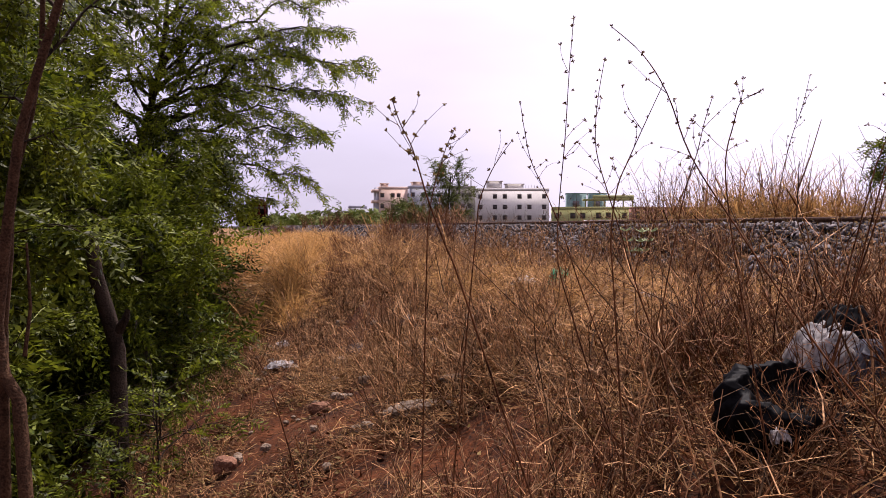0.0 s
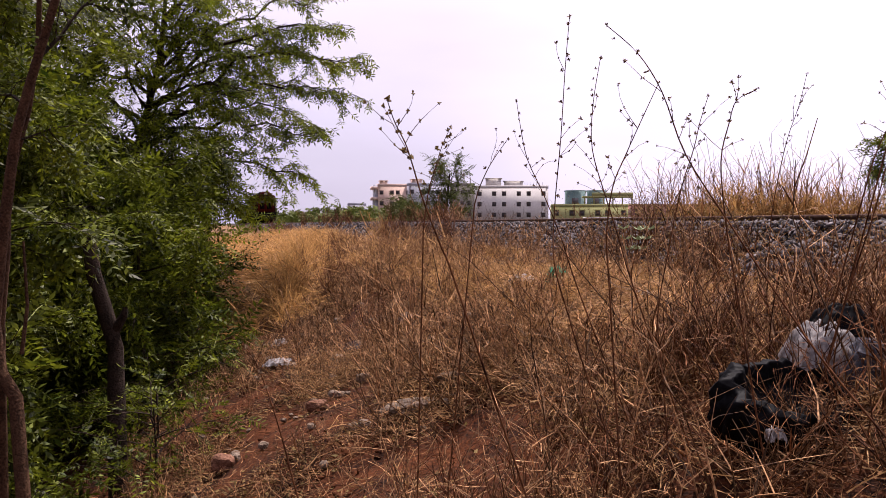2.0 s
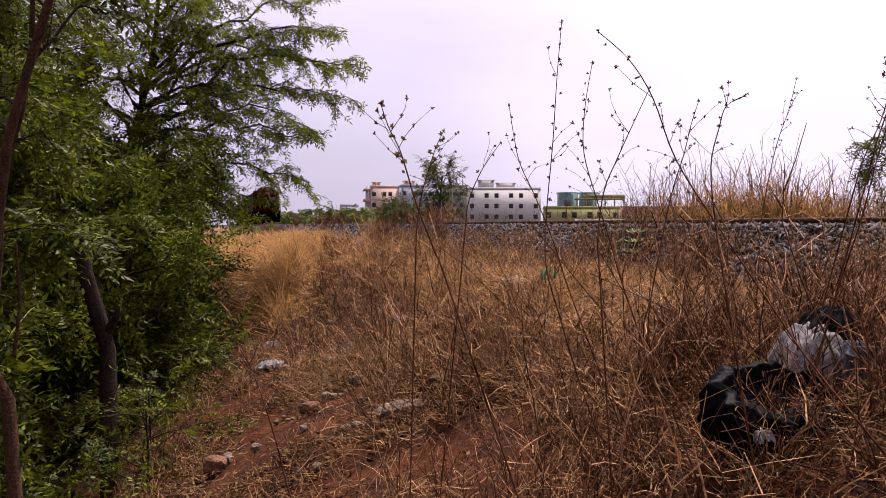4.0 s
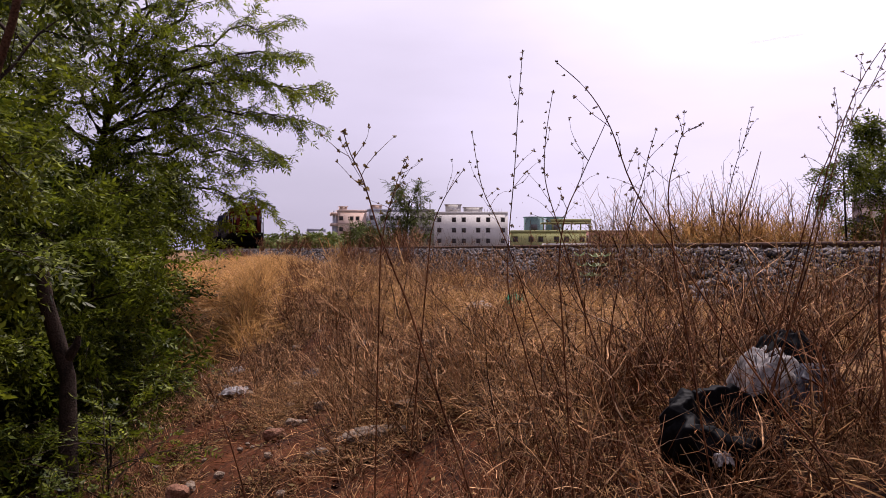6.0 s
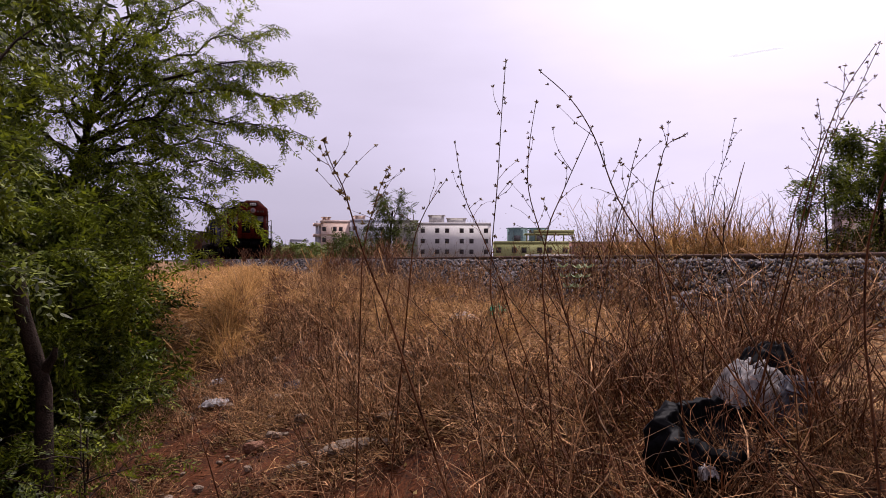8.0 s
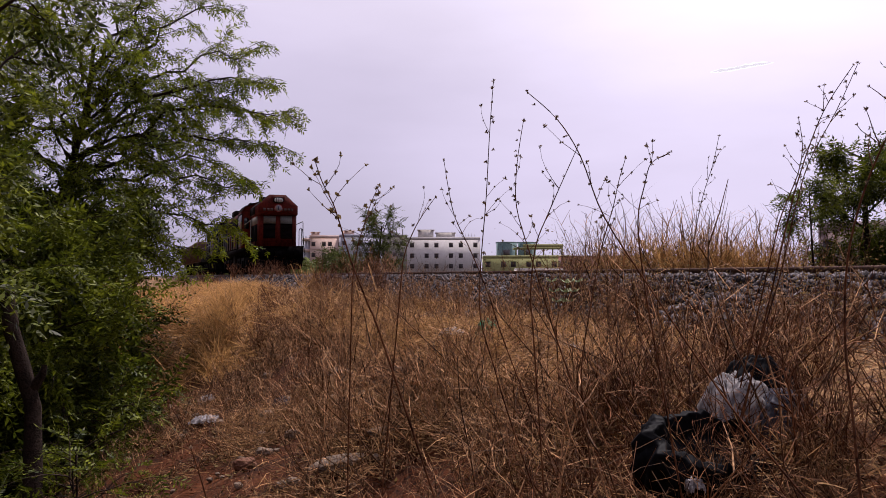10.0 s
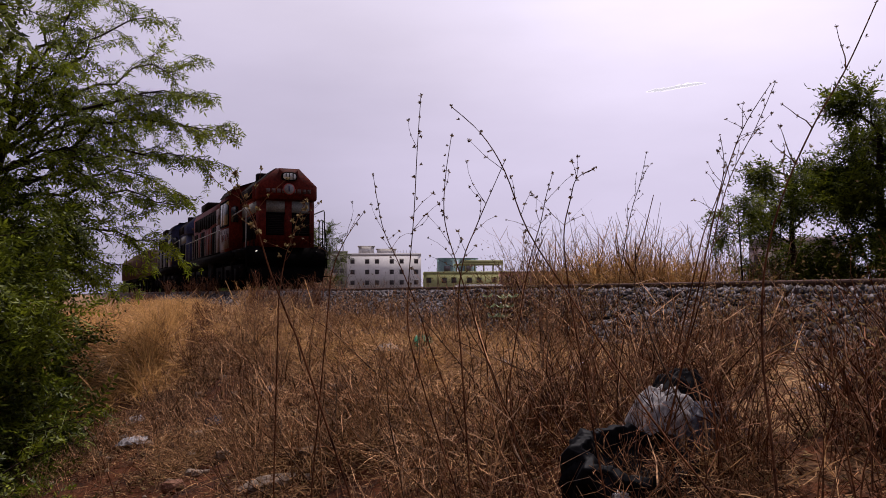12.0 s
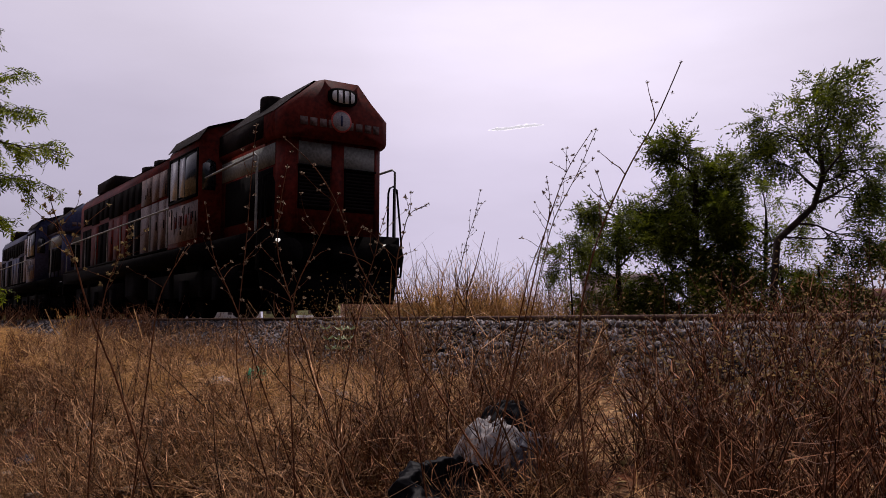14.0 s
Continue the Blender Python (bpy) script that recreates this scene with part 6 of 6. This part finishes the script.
_bag = thing("rubbish_bag", pose(1.25, 3.12, level(1.25, 3.12)), "torn open black plastic rubbish bag among dry weeds", "bag")
_body = open_bag("bag_body", _bag, 0, 0, 0.03, [(0.19, 0.15, -0.1, 0), (0.235, 0.18, -0.02, 0), (0.24, 0.19, 0.06, 0), (0.215, 0.175, 0.115, 0), (0.185, 0.15, 0.125, 0.01), (0.165, 0.13, 0.09, 0.02), (0.14, 0.11, 0.05, 0.02), (0.02, 0.02, 0.02, 0.02)], 11, BLACKBAG, 0.36)
_body.matrix_basis = pose(0, 0, 0.075, 27, 6, 0)
draped("torn_flap", _bag, 0.15, -0.12, -0.02, (0.2, 0.16, 0.1), 12, BLACKBAG, 0.2)
crumpled("paper_scrap", -0.09, -0.21, (0.07, 0.05, 0.06), 13, WHITEBAG, "pale scrap of paper", "", 0.5, lift=0.03, parent=_bag)
_sack = thing("plastic_sack", pose(1.5, 3.4, level(1.5, 3.4)), "greyish white plastic sack with a dark flap", "sack")
draped("sack_body", _sack, 0, 0, -0.03, (0.32, 0.32, 0.31), 14, WHITEBAG, 0.11, 0.03, 25, 64)
draped("sack_side", _sack, 0.22, -0.04, -0.05, (0.36, 0.34, 0.27), 15, SLATE, 0.11, -0.03, 10, 64)
draped("dark_flap", _sack, 0.12, 0.1, -0.03, (0.42, 0.26, 0.37), 16, BLACKBAG, 0.1, 0.05, 15, 64)
crumpled("plastic_sheet", 2.73, 3.77, (0.24, 0.12, 0.15), 17, SLATE, "dark grey-blue plastic sheet in dry grass", "litter", turn=-30)
crumpled("pale_plastic", 2.56, 3.9, (0.1, 0.07, 0.04), 18, BLUEBAG, "pale bluish plastic beside the dark sheet", "litter")


OLIVELEAF = material("olive_leaf", (0.07, 0.043, 0.012), (0.19, 0.115, 0.034), 12, 0.8, island=0.5, sheer=0.35)


def bush(x, y, label, shape_args, count, mat, seed, height=1.0, leaf=None, wide=0.3, base=None):
    rng = np.random.default_rng(seed)
    ob = thing("dry_bush", pose(x, y, level(x, y) if base is None else base), label, "bush")
    shapes = [weed_shape(rng, *shape_args) for _ in range(4)]
    p = np.stack([rng.normal(0, wide, count), rng.normal(0, wide, count), np.zeros(count)], 1)
    clumps = [quad_mesh("stem_clump", *sh, mat) for sh in shapes]
    for k in range(count):
        one = new("stem_clump", clumps[k % 4])
        one.parent = ob
        one.matrix_basis = Matrix.LocRotScale(Vector(p[k]), Euler((rng.normal(0, 0.15), rng.normal(0, 0.15), rng.uniform(0, 6.28))), Vector((1, 1, 1)) * float(height * rng.uniform(0.7, 1.1)))
    if leaf:
        n = 1400
        p = np.stack([rng.normal(0, wide * 1.2, n), rng.normal(0, wide * 1.2, n), np.abs(rng.normal(0.27, 0.17, n)) * height], 1)
        s = Soup()
        for q in p:
            d = Vector(rng.normal(0, 1, 3))
            leaf_quad(s, q, d, d.orthogonal(), rng.uniform(0.014, 0.032), 0.013)
        tagged(part("leaf_mass", s, leaf, ob), kind="stuff")


bush(2.08, 8.95, "half-green dry bush growing on the ballast edge", (0.55, 8, 6, 0.005), 14, STEM, 201, height=1.15, leaf=OLIVELEAF)
bush(2.42, 7.4, "brown dry bush growing on the ballast edge", (0.5, 8, 6, 0.004), 14, STEM, 202, height=1.15, leaf=OLIVELEAF)
bush(3.45, 3.9, "olive-brown dry bush growing on the ballast edge", (0.6, 8, 6, 0.004), 16, STEM, 203, height=1.35, leaf=OLIVELEAF)
bush(4.3, 3.4, "brown dry bush beside the ballast", (0.6, 8, 6, 0.004), 12, STEM, 204, height=1.1, leaf=DRYLEAF)
bush(2.75, 3.1, "dark brown dry bush below the ballast", (0.5, 8, 6, 0.004), 10, STEM, 211, height=0.9, leaf=OLIVELEAF)
bush(3.3, 2.7, "dark brown dry bush below the ballast", (0.5, 8, 6, 0.004), 10, STEM, 212, height=0.95, leaf=OLIVELEAF)
bush(3.0, 5.3, "brown dry bush growing on the ballast edge", (0.5, 8, 6, 0.004), 10, STEM, 213, height=0.9, leaf=OLIVELEAF)
bush(0.2, 15.5, "brown dry bush growing beside the ballast", (0.8, 8, 6, 0.006), 10, STEM, 205)
bush(-0.9, 19.5, "brown dry bush by the ballast", (0.9, 8, 6, 0.007), 10, STEM, 206)
bush(-3.9, 33.0, "brown dry bush on the ballast", (0.9, 8, 6, 0.008), 10, STEM, 207, wide=0.5)
bush(-5.2, 40.0, "brown thicket beside the track", (0.7, 9, 6, 0.01), 16, STEM, 208, wide=1.0)
bush(-9.0, 46.0, "brown thicket below the track", (0.9, 9, 6, 0.012), 16, STEM, 209, wide=1.4)
for _k, (_x, _y) in enumerate([(1.52, 2.86), (1.22, 2.84), (1.68, 2.98), (1.4, 2.82), (1.05, 2.9), (1.6, 3.12), (1.85, 3.1), (1.3, 2.9)]):
    bush(_x, _y, "leafless dry weed tangled over the rubbish bag", (0.4, 6, 6, 0.0028, 0.3), 5, LITTER, 280 + _k, height=0.8, wide=0.1)
# dark weeds in the hollow beside the bank's brow
for _k, (_u, _s) in enumerate([(5.05, 11.4), (4.95, 12.6), (4.75, 13.8), (4.6, 15.0), (4.45, 16.3), (4.3, 17.8)]):
    bush(*map(float, plan(_u, _s)), "dark leafless weeds beside the golden bank", (0.6, 8, 6, 0.005), 9, STEM, 270 + _k, height=0.85, wide=0.22)
# the golden thicket beyond the rails
for _k, (_x, _y, _h, _m) in enumerate([(5.2, 16.9, 1.4, GOLD), (5.9, 16.2, 1.7, GOLD), (6.6, 15.5, 1.65, GOLD), (7.2, 14.9, 1.35, GOLD), (6.3, 15.9, 1.75, GOLD), (4.7, 18.2, 1.0, TWIG), (5.6, 16.6, 2.3, TWIG), (6.6, 15.8, 2.3, TWIG), (7.7, 14.8, 2.0, TWIG), (4.9, 17.4, 2.1, TWIG), (8.6, 14.0, 1.5, TWIG),
                                        (4.0, 20.5, 1.0, TWIG), (9.6, 11.0, 1.0, TWIG), (10.3, 9.6, 0.9, TWIG), (2.9, 23.0, 1.0, TWIG), (1.9, 26.5, 1.2, TWIG), (0.9, 29.0, 1.2, TWIG)]):
    bush(_x, _y, "golden dry grass thicket beyond the rails" if _m is GOLD else "leafless brown thicket beyond the rails", (1.0, 10, 8, 0.007 if _m is GOLD else 0.0048), 30 if _m is GOLD else 9, _m, 220 + _k, height=_h * (0.97 if _m is GOLD else 1.0), wide=0.45, base=0.75)
bush(-0.1, 36.5, "tall reddish-brown dry thicket beyond the track", (1.0, 9, 7, 0.009, 0.12, 0.3), 16, TWIG, 251, height=2.3, wide=0.42, base=0.5)
bush(0.6, 31.0, "brown dry thicket beyond the rails", (1.0, 9, 7, 0.008, 0.12, 0.4), 10, TWIG, 252, height=1.2, wide=0.4, base=0.7)
bush(-1.6, 21.9, "upright tuft of golden dry grass beside the ballast", (0.75, 12, 3, 0.006, 0.06), 8, GOLD, 250, wide=0.12)


def milkweed(x, y):
    ob = thing("milkweed", pose(x, y, level(x, y)), "small plant with broad pale green leaves by the ballast", "plant")
    s = Soup()
    rng = np.random.default_rng(260)
    for a in (0.3, 2.2, 4.4):
        path = bent(rng, (0, 0, 0), (math.cos(a) * 0.3, math.sin(a) * 0.3, 1), 0.42, 4, 0.1)
        s.tube(path, taper(0.008, 0.005, 5), 5)
        for p in path[2:]:
            for b in (0, 1.6, 3.1, 4.7):
                lf = Soup()
                leaf_quad(lf, p, (math.cos(b + a), math.sin(b + a), 0.6), (-math.sin(b + a), math.cos(b + a), 0), 0.085, 0.05)
                part("leaf", lf, PALELEAF, ob)
    part("stem", s, STEM, ob)


PALELEAF = material("pale_leaf", (0.12, 0.16, 0.07), (0.24, 0.28, 0.15), 8, 0.5, island=0.2, sheer=0.2)
milkweed(1.9, 8.3)


def cloud_wisp():
    """A thin streak of white cloud, very far off."""
    m = bpy.data.materials.new("thin_cloud")
    m.use_nodes = True
    t = m.node_tree
    clear, white, mix = t.nodes.new("ShaderNodeBsdfTransparent"), t.nodes.new("ShaderNodeEmission"), t.nodes.new("ShaderNodeMixShader")
    # faint emission stands in for sunlight on the cloud
    white.inputs["Strength"].default_value = 2.4
    mix.inputs[0].default_value = 0.04
    t.links.new(clear.outputs[0], mix.inputs[1])
    t.links.new(white.outputs[0], mix.inputs[2])
    t.links.new(mix.outputs[0], t.nodes["Material Output"].inputs["Surface"])
    ob = thing("cloud", pose(1590, 3559, 900, 0, 0, -24), "thin white streak of cloud", "cloud", kind="structure")
    rng = np.random.default_rng(300)
    for k in range(6):
        f = k / 5 - 0.5
        s = Soup()
        for j in range(5):
            s.tube([(170 * f - 45, rng.normal(0, 6), 18 * f + rng.normal(0, 3)), (170 * f, 0, 18 * f + 4 + rng.normal(0, 3)), (170 * f + 45, rng.normal(0, 6), 18 * f + 4 + rng.normal(0, 3))], [0.5, rng.uniform(5, 10), 0.5], 8)
        part("wisp", s, m, ob, smooth=True)


cloud_wisp()


def motions():
    def run(thing_ob, sets, behind):
        def where(t):
            return 132.0 - 9.557 * t + 0.0724 * t * t

        walk(thing_ob, [(t, on_track(where(t) + behind, RAIL)) for t in (0, 2, 4, 6, 8, 10, 12, 13, 14)])
        for axle, y, r in sets:
            walk(axle, [(k / 15, pose(0, y, r) @ Matrix.Rotation((132.0 - where(k / 15)) / r, 4, "X")) for k in range(211)])

    run(LOCO, LOCO_WHEELS, 0)
    run(SECOND, SECOND_WHEELS, 18.9)
    for k, (car, sets) in enumerate(WAGONS):
        run(car, sets, 38.2 + 10.9 * k)


motions()
